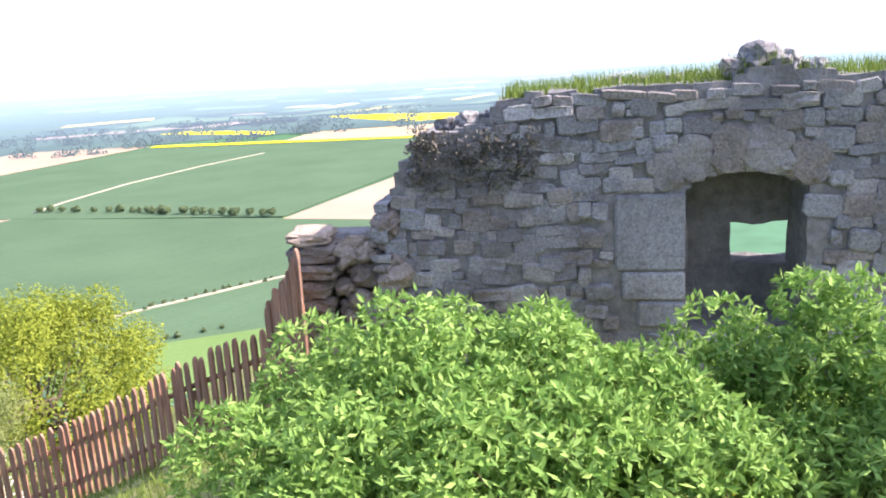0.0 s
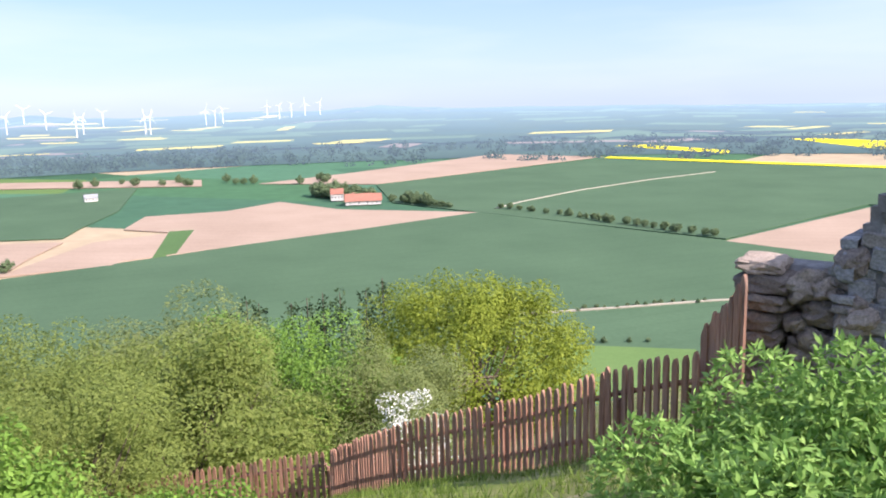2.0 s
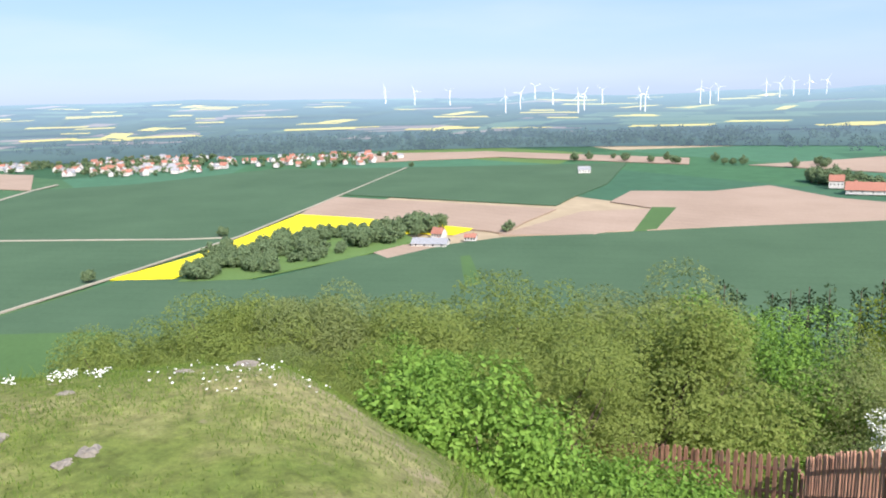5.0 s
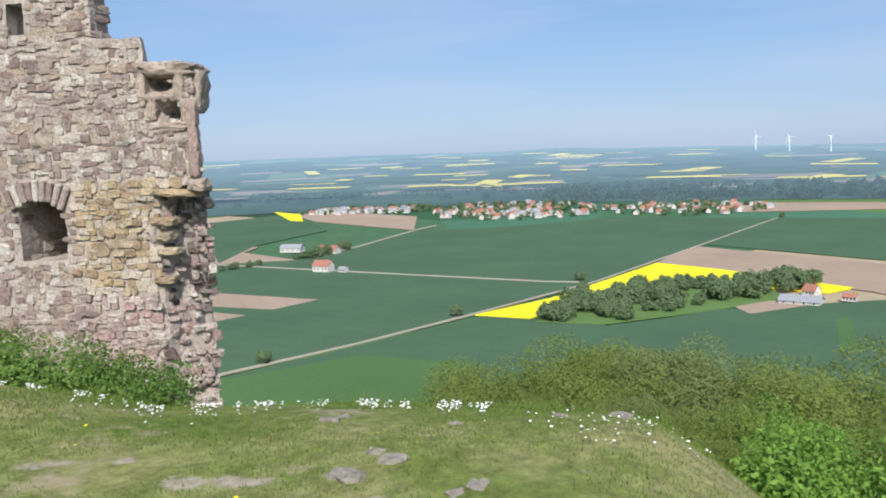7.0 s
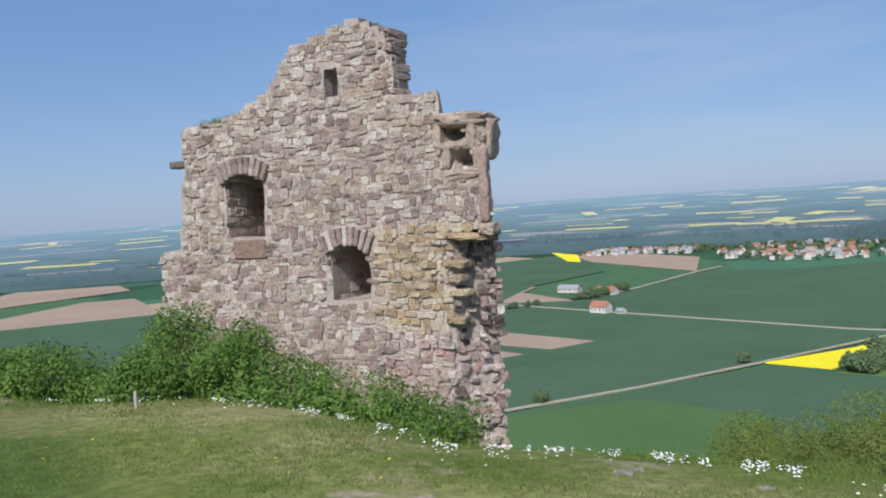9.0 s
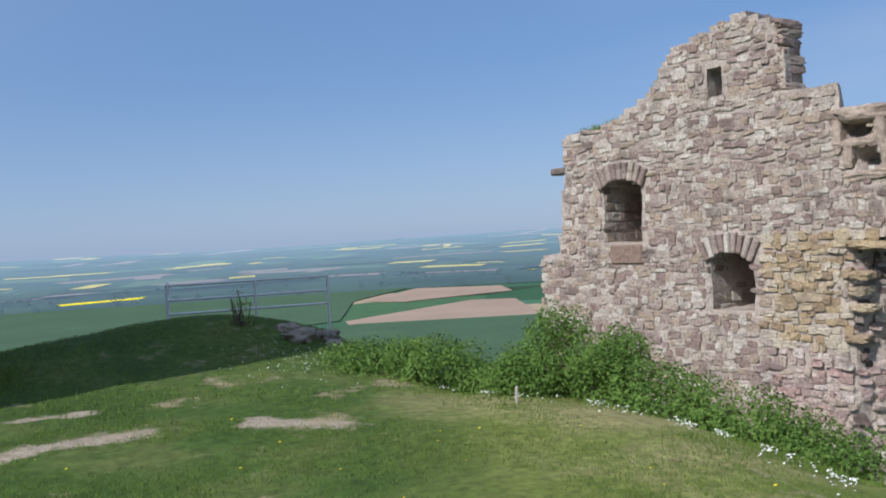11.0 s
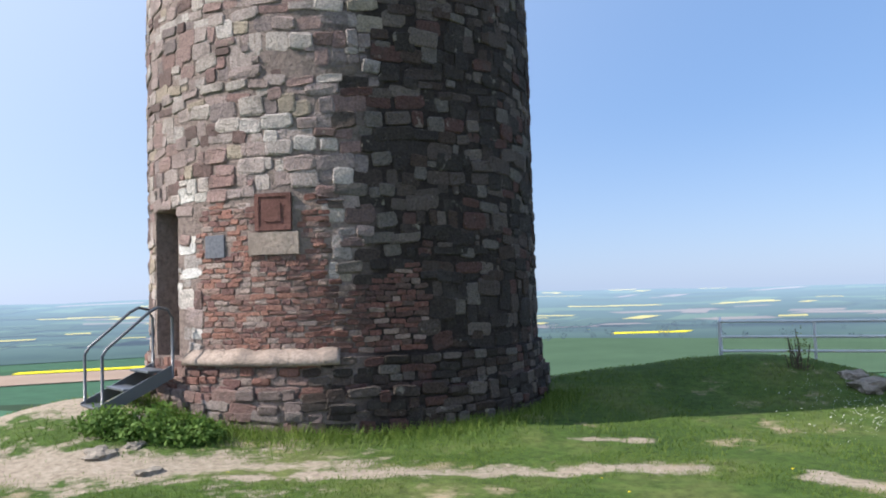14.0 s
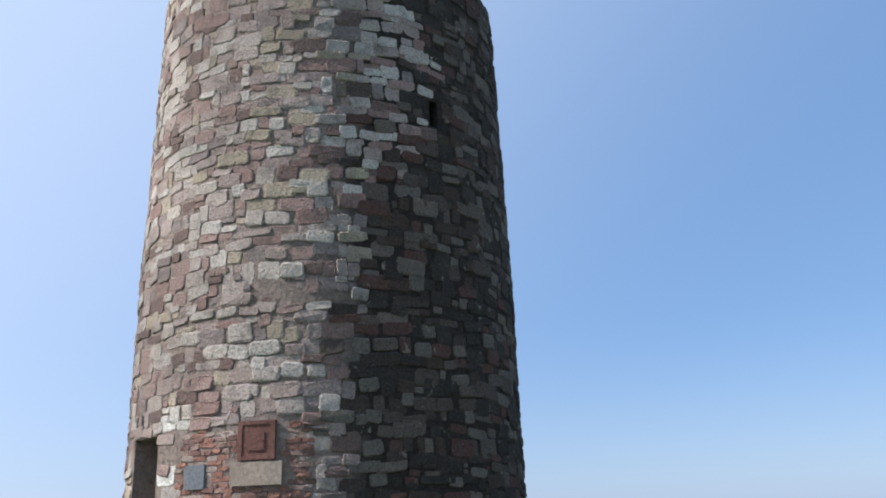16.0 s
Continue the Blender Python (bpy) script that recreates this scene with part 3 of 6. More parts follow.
field("soil_field", SOIL, S, (-1587, 308), (-1369, 304), (-1357, 526), (-1059, 712), (-1155, 777), (-1500, 560))
field("wheat_field", WHEAT, W, (-840, -352), (-1010, -372), (-1200, -330), (-1360, -400), (-1540, -520), (-1300, -640), (-1070, -460))
field("rape_field", RAPE, "yellow rape field in flower", (-1640, -560), (-1560, -480), (-1380, -420), (-1400, -450))
field("soil_field", SOIL, S, (-569, -944), (-850, -1020), (-896, -964), (-732, -733), (-500, -800))
field("soil_field", SOIL, S, (-765, -1211), (-996, -1365), (-1095, -1216), (-1010, -1094), (-790, -1120))
field("wheat_field", WHEAT, W, (-460, -330), (-660, -330), (-850, -560), (-760, -740), (-560, -900), (-200, -900), (-150, -500))
field("wheat_field", WHEAT, W, (-240, -950), (-570, -960), (-760, -1230), (-1000, -1400), (-300, -1800), (300, -1700), (300, -950))
field("rape_field", RAPE, "yellow rape field in flower", (-1546, -1850), (-1535, -1514), (-1580, -1520), (-1600, -1850))
field("rape_field", RAPE, "yellow rape field in flower", (-446, -1952), (-640, -1944), (-600, -1880), (-440, -1890))
field("rape_field", RAPE, "yellow rape field in flower", (-260, -2261), (-443, -2198), (-430, -2120), (-250, -2180))
field("rape_field", RAPE, "yellow rape field in flower", (-952, 1790), (-603, 1592), (-630, 1680), (-900, 1850))
field("rape_field", RAPE, "yellow rape field in flower", (-663, 2157), (-357, 1762), (-200, 1868), (-300, 2000), (-600, 2200))
field("rape_field", RAPE, "yellow rape field in flower", (-775, 1415), (-278, 1345), (-270, 1375), (-780, 1450))

field("meadow", MEADOW, "light green meadow at the hill's foot", (-105, 268), (-175, 232), (-225, 297), (-140, 340))
field("meadow", MEADOW, "green meadow beside a small wood", (-525, -10), (-515, 30), (-560, 110), (-600, 165), (-660, 165), (-690, 110), (-610, 30))

field("rape_field", RAPE, "yellow rape field in flower", (440, -1365), (640, -1305), (650, -1345), (440, -1405))
field("soil_field", SOIL, S, (420, -1180), (660, -1100), (660, -1285), (430, -1345))


def lane(label, width, *points):
    """A gravel track over the plain."""
    LIFT[0] += 1
    z = PLAIN + 1.3 + 0.015 * LIFT[0]
    verts, faces = [], []
    for i, p in enumerate(points):
        a, b = Vector(points[max(0, i - 1)]), Vector(points[min(len(points) - 1, i + 1)])
        d = (b - a).normalized()
        s = Vector((-d.y, d.x)) * width / 2
        p = Vector(p)
        verts += [(*(p + s), z), (*(p - s), z), (*(p + s), z - 1), (*(p - s), z - 1)]
    for i in range(len(points) - 1):
        k = 4 * i
        faces += [(k, k + 1, k + 5, k + 4), (k, k + 4, k + 6, k + 2), (k + 1, k + 3, k + 7, k + 5)]
    tagged(raw("road", verts, faces, TRACK), label, "road", "", "structure")


lane("pale gravel farm track between wheat fields", 2.2, (-330, -230), (-394, -174), (-468, -112), (-551, -53), (-686, 39), (-926, 165), (-1240, 328))
lane("pale farm road across green wheat", 4, (-831, -352), (-758, -176), (-687, -3), (-682, 24))
lane("pale lane leading to the village", 5, (-880, -260), (-976, -230), (-1177, -190), (-1240, -170))
lane("gravel track below the hill", 2.2, (-260, 330), (-230, 360), (-200, 394), (-171, 429), (-80, 520))
lane("grassy track through green wheat", 3, (-511, 700), (-520, 760), (-523, 892), (-505, 1049), (-471, 1197))


# ---- foliage ----
def leaf_cloud(rng, centres, radii, count, length, width, droop=0.2, inner=0.45, sprig=1, face=0.0, fine=False):
    """Vertices and faces of many single leaves round clump centres; each leaf is folded along its middle, a fine one is a single blade."""
    centres, radii = np.asarray(centres, float), np.asarray(radii, float)
    which = rng.choice(len(centres), count, p=radii ** 2 / np.sum(radii ** 2))
    d = rng.normal(size=(count, 3))
    d /= np.linalg.norm(d, axis=1)[:, None]
    base = centres[which] + d * (radii[which] * rng.uniform(inner, 1.05, count) ** 0.7)[:, None]
    if sprig > 1:                        # leaflets spread from one twig end
        first = np.arange(count) // sprig * sprig
        base, d = base[first] + d[first] * rng.uniform(-0.02, 0.03, count)[:, None], d[first]
    along = d * (1.0 if sprig == 1 else 0.7) + rng.normal(size=(count, 3)) * 0.8
    along[:, 2] -= droop
    along /= np.linalg.norm(along, axis=1)[:, None]
    if face:                             # blades turned towards the light outside the bush
        out = base - centres.mean(0)
        out /= np.linalg.norm(out, axis=1)[:, None] + 1e-6
        flat = (0.75 * d + 0.45 * out + (0, 0, 0.3)) * face + rng.normal(size=(count, 3)) * 0.5
        flat /= np.linalg.norm(flat, axis=1)[:, None]
        along -= flat * np.sum(along * flat, axis=1)[:, None] * 0.85
        along /= np.linalg.norm(along, axis=1)[:, None]
        side = np.cross(along, flat)
    else:
        side = np.cross(along, rng.normal(size=(count, 3)))
    side /= np.linalg.norm(side, axis=1)[:, None]
    up = np.cross(side, along)
    size = rng.uniform(0.65, 1.3, count)[:, None]
    tip = base + along * length * size
    if fine:
        verts = np.stack([base + side * width * 0.5 * size, tip, base - side * width * 0.5 * size], 1).reshape(-1, 3)
        return verts, np.arange(3 * count).reshape(-1, 3)
    mid = base + along * length * 0.5 * size
    left = mid + side * width * 0.5 * size + up * width * 0.12
    right = mid - side * width * 0.5 * size + up * width * 0.12
    verts = np.stack([base, left, tip, right], 1).reshape(-1, 3)
    k = np.arange(count) * 4
    faces = np.concatenate([np.stack([k, k + 1, k + 2], 1), np.stack([k, k + 2, k + 3], 1)])
    return verts, faces


BALL = bmesh.new()
bmesh.ops.create_icosphere(BALL, subdivisions=1, radius=1.0)
BALL_V, BALL_F = np.array([v.co for v in BALL.verts]), np.array([[v.index for v in f.verts] for f in BALL.faces])
BALL.free()


def with_cores(rng, v, f, centres, radii, share):
    """Adds the dense leafy heart of each clump to a cloud of leaves."""
    vs, fs, k = [v], [f], len(v)
    for c, r in zip(centres, radii):
        vs.append(np.asarray(c) + BALL_V * (r * share) * rng.uniform(0.75, 1.15, (len(BALL_V), 1)))
        fs.append(BALL_F + k)
        k += len(BALL_V)
    return np.concatenate(vs), np.concatenate(fs)


def big_mesh(name, verts, faces):
    me = bpy.data.meshes.new(name)
    me.vertices.add(len(verts))
    me.vertices.foreach_set("co", np.asarray(verts, np.float32).ravel())
    n = len(faces)
    me.loops.add(3 * n)
    me.loops.foreach_set("vertex_index", np.asarray(faces, np.int32).ravel())
    me.polygons.add(n)
    me.polygons.foreach_set("loop_start", np.arange(0, 3 * n, 3, dtype=np.int32))
    me.update(calc_edges=True)
    return me


def clumps(rng, size, count, clump, hollow=0.35, low=0.0):
    """Clump centres filling an ellipsoid of the given half sizes whose foot is at z 0."""
    out = []
    while len(out) < count:
        p = rng.normal(size=3)
        p = p / np.linalg.norm(p) * rng.uniform(hollow, 1.0) ** 0.6
        if p[2] < -0.75 + low:
            continue
        out.append((p[0] * size[0], p[1] * size[1], (p[2] + 0.8) / 1.8 * size[2] * 2))
    return out, rng.uniform(0.6, 1.3, count) * clump


def shrub(name, seed, size, n_clumps, clump, leaves, length, width, material, stems=7, m=None, inner=0.45, sprig=1, face=1.0, fine=False):
    """A bush: stems from the ground and a cloud of leaves."""
    rng = np.random.default_rng(seed)
    thing = empty(name, m)
    c, r = clumps(rng, size, n_clumps, clump)
    bm = bmesh.new()
    for i in range(stems):
        end = c[int(rng.integers(0, len(c)))]
        foot = (rng.uniform(-0.15, 0.15) * size[0], rng.uniform(-0.15, 0.15) * size[1], -0.3)
        mid = tuple((a * 0.45 + b * 0.55 + rng.uniform(-0.06, 0.06)) for a, b in zip(foot, end))
        tube(bm, [foot, mid, end], 0.012 + 0.008 * size[2], 5, 0.006)
    part("stem", bm, BARK, thing)
    v, f = leaf_cloud(rng, c, r, leaves, length, width, 0.2, inner, sprig, face, fine)
    put_mesh("foliage", big_mesh("foliage", v, f), material, thing)
    return thing


def tree(name, seed, height, crown, n_clumps, clump, leaves, length, width, material, trunk=0.18, limbs=14, m=None, core=0.0):
    rng = np.random.default_rng(seed)
    thing = empty(name, m)
    c, r = clumps(rng, (crown, crown, height * 0.36), n_clumps, clump, 0.5)
    c = [(x, y, z + height * 0.2) for x, y, z in c]
    bm = bmesh.new()
    tube(bm, [(0, 0, -0.6), (0.05, 0, height * 0.25), (0, 0.08, height * 0.55), (0.05, 0, height * 0.85)], trunk, 8, trunk * 0.2)
    part("trunk", bm, BARK, thing)
    bm = bmesh.new()
    for i in range(limbs):
        end = Vector(c[int(rng.integers(0, len(c)))])
        foot = Vector((0, 0, height * rng.uniform(0.18, 0.5)))
        mid = foot.lerp(end, 0.5) + Vector((0, 0, -0.05 * height))
        tube(bm, [foot, mid, end], trunk * 0.4, 5, trunk * 0.06)
    part("limb", bm, BARK, thing)
    v, f = leaf_cloud(rng, c, r, leaves, length, width, face=1.0)
    if core:
        v, f = with_cores(rng, v, f, c, r, core)
    put_mesh("crown", big_mesh("crown", v, f), material, thing)
    return thing


def at(bearing, r, sink=0.0, turn=0.0, size=1.0):
    a = radians(bearing)
    x, y = -r * math.sin(a), r * math.cos(a) - 0.5
    return pose(x, y, ground_z(x, y) - sink, 0, 0, turn) @ Matrix.Diagonal((size, size, size, 1))


# ---- masonry ----
def unit_stone(seed):
    """A stone of unit size: x along the wall, y outwards, z up; eight-sided with a rounded face."""
    rng = random.Random(seed)
    j = lambda a: rng.uniform(-a, a)
    ring = []
    for cx, cz in ((-1, -1), (1, -1), (1, 1), (-1, 1)):
        a, b = rng.uniform(0.06, 0.2), rng.uniform(0.08, 0.26)
        one, two = (cx * (0.5 - a), cz * 0.5), (cx * 0.5, cz * (0.5 - b))
        ring += [two, one] if cx * cz > 0 else [one, two]
    ring = [(x + j(0.025), z + j(0.04)) for x, z in ring]
    verts = [(x, -1.0, z) for x, z in ring] + [(x, 0.6, z) for x, z in ring] + [(x * 0.9, 1.0 + j(0.3), z * 0.84) for x, z in ring]
    faces = []
    for k in range(8):
        q = (k + 1) % 8
        faces += [(k, q, 8 + q, 8 + k), (8 + k, 8 + q, 16 + q, 16 + k)]
    faces.append(tuple(range(16, 24)))
    return verts, faces


UNITS = [unit_stone(s) for s in range(14)]
UNIT_MESH = {}


def lay(u0, u1, z0, z1, width, height, rng, keep):
    """Courses of stones over a stretch of wall; keep(u, z, w, h) tells which are laid."""
    out, z = [], z0
    while z < z1:
        h = rng.uniform(*height)
        u = u0(z) - rng.uniform(0, width[1]) if callable(u0) else u0 - rng.uniform(0, width[1] * 0.5)
        end = u1(z) if callable(u1) else u1
        while u < end:
            w = rng.uniform(*width)
            if rng.random() < 0.12 and h > 0.13:
                w *= 0.6
                for q in (0.25, 0.75):
                    if keep(u + w / 2, z + h * q, w, h * 0.5):
                        out.append((u + w / 2, z + h * q, w, h * 0.5))
            elif keep(u + w / 2, z + h / 2, w, h):
                out.append((u + w / 2, z + h / 2, w, h))
            u += w
        z += h
    return out


def masonry(stones, place, materials, parent, name, near, rng, depth=(0.02, 0.05), gap=0.014, singles=300, wild=0.0):
    """Sets the stones; those nearest to the plan point `near` are parts of their own, the rest one part."""
    info = []
    for u, z, w, h in stones:
        u, z = u + wild * w * rng.uniform(-0.25, 0.25), z + wild * h * rng.uniform(-0.4, 0.4)
        w, h = w * (1 + wild * rng.uniform(-0.3, 0.35)), h * (1 + wild * rng.uniform(-0.3, 0.45))
        p, t, n = place(u, z)
        info.append((p, t, n, w, h, rng.uniform(*depth), rng.randrange(len(UNITS)), rng.uniform(-2.5, 2.5) * (1 + 3 * wild)))
    info.sort(key=lambda s: (s[0] - Vector(near)).length)
    rest_v, rest_f = [], []
    for i, (p, t, n, w, h, d, k, tilt) in enumerate(info):
        m = Matrix((t, n, Vector((0, 0, 1)))).transposed().to_4x4()
        m = Matrix.Translation(p) @ m @ pose(0, 0, 0, 0, tilt, 0) @ Matrix.Diagonal((w - gap, d, h - gap, 1))
        if i < singles:
            key = (k, materials[0].name)
            if key not in UNIT_MESH:
                me = bpy.data.meshes.new(name)
                me.from_pydata(UNITS[k][0], [], UNITS[k][1])
                me.materials.append(materials[0])
                UNIT_MESH[key] = me
            ob = new(name, UNIT_MESH[key])
            ob.parent = parent
            ob.matrix_local = m
        else:
            b = len(rest_v)
            rest_v += [m @ Vector(v) for v in UNITS[k][0]]
            rest_f += [tuple(b + q for q in f) for f in UNITS[k][1]]
    if rest_v:
        tagged(raw(name + "_courses", rest_v, rest_f, materials[1], parent), kind="stuff")


# ---- round tower ----
TOWER_AT, TOWER_R, TOWER_TOP = Vector((0.76, -12.53, 0)), 2.69, 9.2
FRONT, SIDE = Vector((-0.088, 0.996, 0)), Vector((0.996, 0.088, 0))


def tower_place(radius):
    def place(u, z):
        q = u / TOWER_R
        n = FRONT * math.cos(q) + SIDE * math.sin(q)
        taper = 0.0 if z < 5 else -0.018 * (z - 5)
        return TOWER_AT + n * (radius + taper) + Vector((0, 0, z)), n.cross(Vector((0, 0, 1))), n
    return place


def arc_u(degrees):
    return radians(degrees) * TOWER_R


DOOR = (arc_u(48.5), arc_u(63), 0.95, 2.76)
SLIT = (arc_u(-31.5), arc_u(-28.5), 6.62, 7.0)
RECESS = (arc_u(9.2), arc_u(18.6), 4.26, 4.43)
PLAQUE = (arc_u(12.9), arc_u(22), 2.4, 2.82)
BLOCK = (arc_u(11.2), arc_u(23.8), 2.13, 2.38)
PLATE = (arc_u(31), arc_u(37), 2.12, 2.38)


def overlaps(u, z, w, h, r, slack=0.0):
    return u + w / 2 > r[0] - slack and u - w / 2 < r[1] + slack and z + h / 2 > r[2] - slack and z - h / 2 < r[3] + slack


def curved_slab(bm, u0, u1, z0, z1, r0, r1, steps):
    rings = []
    for i in range(steps + 1):
        q = (u0 + (u1 - u0) * i / steps) / TOWER_R
        n = FRONT * math.cos(q) + SIDE * math.sin(q)
        rings.append([bm.verts.new(TOWER_AT + n * (r - 0.018 * max(0, z - 5)) + Vector((0, 0, z))) for r, z in ((r0, z0), (r1, z0), (r1, z1), (r0, z1))])
    for a, b in zip(rings, rings[1:]):
        for k in range(4):
            bm.faces.new((a[k], b[k], b[(k + 1) % 4], a[(k + 1) % 4]))
    bm.faces.new(rings[0])
    bm.faces.new(rings[-1][::-1])


def round_tower():
    rng = random.Random(5)
    tower = tagged(empty("round_tower", pose(*TOWER_AT)), "round medieval keep of mixed grey, pink and red stone", "tower")
    # the wall behind the facing, in strips that leave the doorway and the slit open
    full = math.pi * TOWER_R
    bm = bmesh.new()
    steps = 96
    cuts = sorted([-full, SLIT[0], SLIT[1], DOOR[0], DOOR[1], full])
    for a, b in zip(cuts, cuts[1:]):
        spans = [(-0.4, 5.0), (5.0, TOWER_TOP)]
        if abs(a - SLIT[0]) < 1e-6:
            spans = [(-0.4, 5.0), (5.0, SLIT[2]), (SLIT[3], TOWER_TOP)]
        if abs(a - DOOR[0]) < 1e-6:
            spans = [(-0.4, DOOR[2]), (DOOR[3], 5.0), (5.0, TOWER_TOP)]
        for z0, z1 in spans:
            curved_slab(bm, a, b, z0, z1, TOWER_R - 0.9, TOWER_R - 0.005, max(2, int(steps * (b - a) / (2 * full))))
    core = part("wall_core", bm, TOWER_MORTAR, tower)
    core.matrix_parent_inverse = tower.matrix_world.inverted()

    def own(name, bm, material, label="", smooth=False):
        ob = part(name, bm, material, tower, label, smooth)
        ob.matrix_parent_inverse = tower.matrix_world.inverted()
        return ob

    bm = bmesh.new()
    curved_slab(bm, -full, full, TOWER_TOP - 0.3, TOWER_TOP - 0.1, 0.2, TOWER_R - 0.85, 48)
    own("roof_slab", bm, DARK_MORTAR)
    # near-black sheet behind the opening, painting the dark of the inside
    bm = bmesh.new()
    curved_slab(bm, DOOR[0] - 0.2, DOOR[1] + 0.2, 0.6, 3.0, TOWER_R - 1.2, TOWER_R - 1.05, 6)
    own("door", bm, DARK, "near-black sheet standing in for the dark inside the doorway")
    # plinths
    bm = bmesh.new()
    curved_slab(bm, -full, full, -0.5, 0.52, TOWER_R - 0.2, TOWER_R + 0.13, 96)
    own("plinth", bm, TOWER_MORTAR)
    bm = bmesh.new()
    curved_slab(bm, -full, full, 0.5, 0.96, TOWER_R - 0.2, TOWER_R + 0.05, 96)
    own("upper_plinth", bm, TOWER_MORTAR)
    # sloping ledge over the plinth
    bm = bmesh.new()
    lo, hi = arc_u(2), arc_u(44)
    prev = None
    for i in range(41):
        q = (lo + (hi - lo) * i / 40) / TOWER_R
        n = FRONT * math.cos(q) + SIDE * math.sin(q)
        wob = 0.02 * noise.noise((i * 0.23, 0, 3)) + 0.008 * noise.noise((i * 1.1, 0, 5))
        ring = [bm.verts.new(TOWER_AT + n * r + Vector((0, 0, z))) for r, z in ((TOWER_R - 0.05, 0.86), (TOWER_R + 0.12 + wob, 0.89 + wob * 0.6), (TOWER_R + 0.12 + wob, 0.95 + wob), (TOWER_R - 0.02, 1.09 + 2 * wob))]
        if prev:
            for k in range(4):
                bm.faces.new((prev[k], ring[k], ring[(k + 1) % 4], prev[(k + 1) % 4]))
        else:
            bm.faces.new(ring)
        prev = ring
    bm.faces.new(prev[::-1])
    own("ledge", bm, BUFF, "sloping buff mortar ledge", True)
    # set pieces
    for name, r, mat, out in (("plaque", PLAQUE, SANDSTONE, 0.03), ("block", BLOCK, BUFF, 0.035), ("plate", PLATE, SLATE, 0.02), ("recess", RECESS, SANDSTONE, -0.012)):
        bm = bmesh.new()
        curved_slab(bm, r[0], r[1], r[2], r[3], TOWER_R - 0.1, TOWER_R + out, 4)
        own(name, bm, mat, {"plaque": "red sandstone relief panel", "block": "buff sandstone block", "plate": "grey slate plate", "recess": "recessed dark red stone"}[name])
    bm = bmesh.new()
    u0, u1, z0, z1 = PLAQUE
    for a, b, c, d in ((u0, u1, z0, z0 + 0.04), (u0, u1, z1 - 0.04, z1), (u0, u0 + 0.05, z0, z1), (u1 - 0.05, u1, z0, z1), (u0 + 0.12, u1 - 0.12, z0 + 0.1, z1 - 0.12)):
        curved_slab(bm, a, b, c, d, TOWER_R, TOWER_R + 0.042, 3)
    ornament = part("plaque_frame", bm, SANDSTONE, next(o for o in tower.children if o.name.startswith("plaque")))

    def brick_zone(u, z):
        edge = 0.25 * noise.noise((u * 1.3, z * 1.3, 9))
        return arc_u(-22) + edge < u < arc_u(39) + edge and z < 2.75 + edge - (0.9 if u < arc_u(4) else 0)

    openings = (DOOR, SLIT, PLAQUE, BLOCK, PLATE, RECESS)
    clear = lambda u, z, w, h: not any(overlaps(u, z, w, h, r, -0.02) for r in openings)
    front = tower_place(TOWER_R - 0.01)
    stones = lay(-full, full - 0.25, 0.98, TOWER_TOP + 0.05, (0.12, 0.42), (0.10, 0.23), rng, lambda u, z, w, h: clear(u, z, w, h) and not brick_zone(u, z))

    # weather crust and painted shade together, over the side turned from the sun
    def in_crust_and_shade(u, z):
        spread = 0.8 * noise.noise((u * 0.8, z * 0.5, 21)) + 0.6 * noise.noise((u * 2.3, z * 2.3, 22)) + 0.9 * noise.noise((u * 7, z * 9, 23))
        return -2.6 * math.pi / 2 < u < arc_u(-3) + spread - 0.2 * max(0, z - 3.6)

    old, dark = [s for s in stones if not in_crust_and_shade(*s[:2])], [s for s in stones if in_crust_and_shade(*s[:2])]
    jamb = [s for s in old if arc_u(38) < s[0] < arc_u(48.6) and s[1] < 3.0 and noise.noise((s[0] * 3, s[1] * 3, 1)) > -0.3]
    old = [s for s in old if s not in jamb]
    masonry(jamb, front, PALE_JAMB, tower, "jamb_stone", TOWER_AT + FRONT * 3, rng, (0.006, 0.03), 0.012, 60, 0.4)
    masonry(dark, front, SHADED_CRUST, tower, "crusted_stone", TOWER_AT + FRONT * 3 - SIDE * 1.2 + Vector((0, 0, 3)), rng, (0.004, 0.028), 0.009, 300, 0.75)
    masonry(old, front, TOWER_STONE, tower, "stone", TOWER_AT + FRONT * 3 + SIDE * 0.6 + Vector((0, 0, 3.6)), rng, (0.005, 0.028), 0.008, 300, 0.6)
    bricks = lay(arc_u(-32), arc_u(55), 1.0, 3.0, (0.10, 0.21), (0.05, 0.07), rng, lambda u, z, w, h: clear(u, z, w, h) and brick_zone(u, z))
    # side turned from the sun, where bricks and plinth get shade-darkened colours
    shade_toned = lambda u, z: u < arc_u(7) + 0.5 * noise.noise((u * 1.4, z * 1.1, 31)) + 0.3 * noise.noise((u * 4, z * 4, 32))
    masonry([b for b in bricks if not shade_toned(*b[:2])], front, TOWER_BRICK, tower, "brick", TOWER_AT + FRONT * 3 + SIDE * 0.6 + Vector((0, 0, 1.8)), rng, (0.008, 0.02), 0.007, 300, 0.35)
    masonry([b for b in bricks if shade_toned(*b[:2])], front, DARK_BRICK, tower, "sooty_brick", TOWER_AT + FRONT * 3 + Vector((0, 0, 1.8)), rng, (0.008, 0.02), 0.007, 200, 0.35)
    low = lay(-full, full - 0.2, -0.4, 0.5, (0.12, 0.36), (0.07, 0.15), rng, lambda u, z, w, h: True)
    masonry([b for b in low if shade_toned(*b[:2])], tower_place(TOWER_R + 0.13), SHADED_CRUST, tower, "sooty_plinth_stone", TOWER_AT + FRONT * 3, rng, (0.01, 0.04), 0.009, 120, 0.6)
    low = [b for b in low if not shade_toned(*b[:2])]
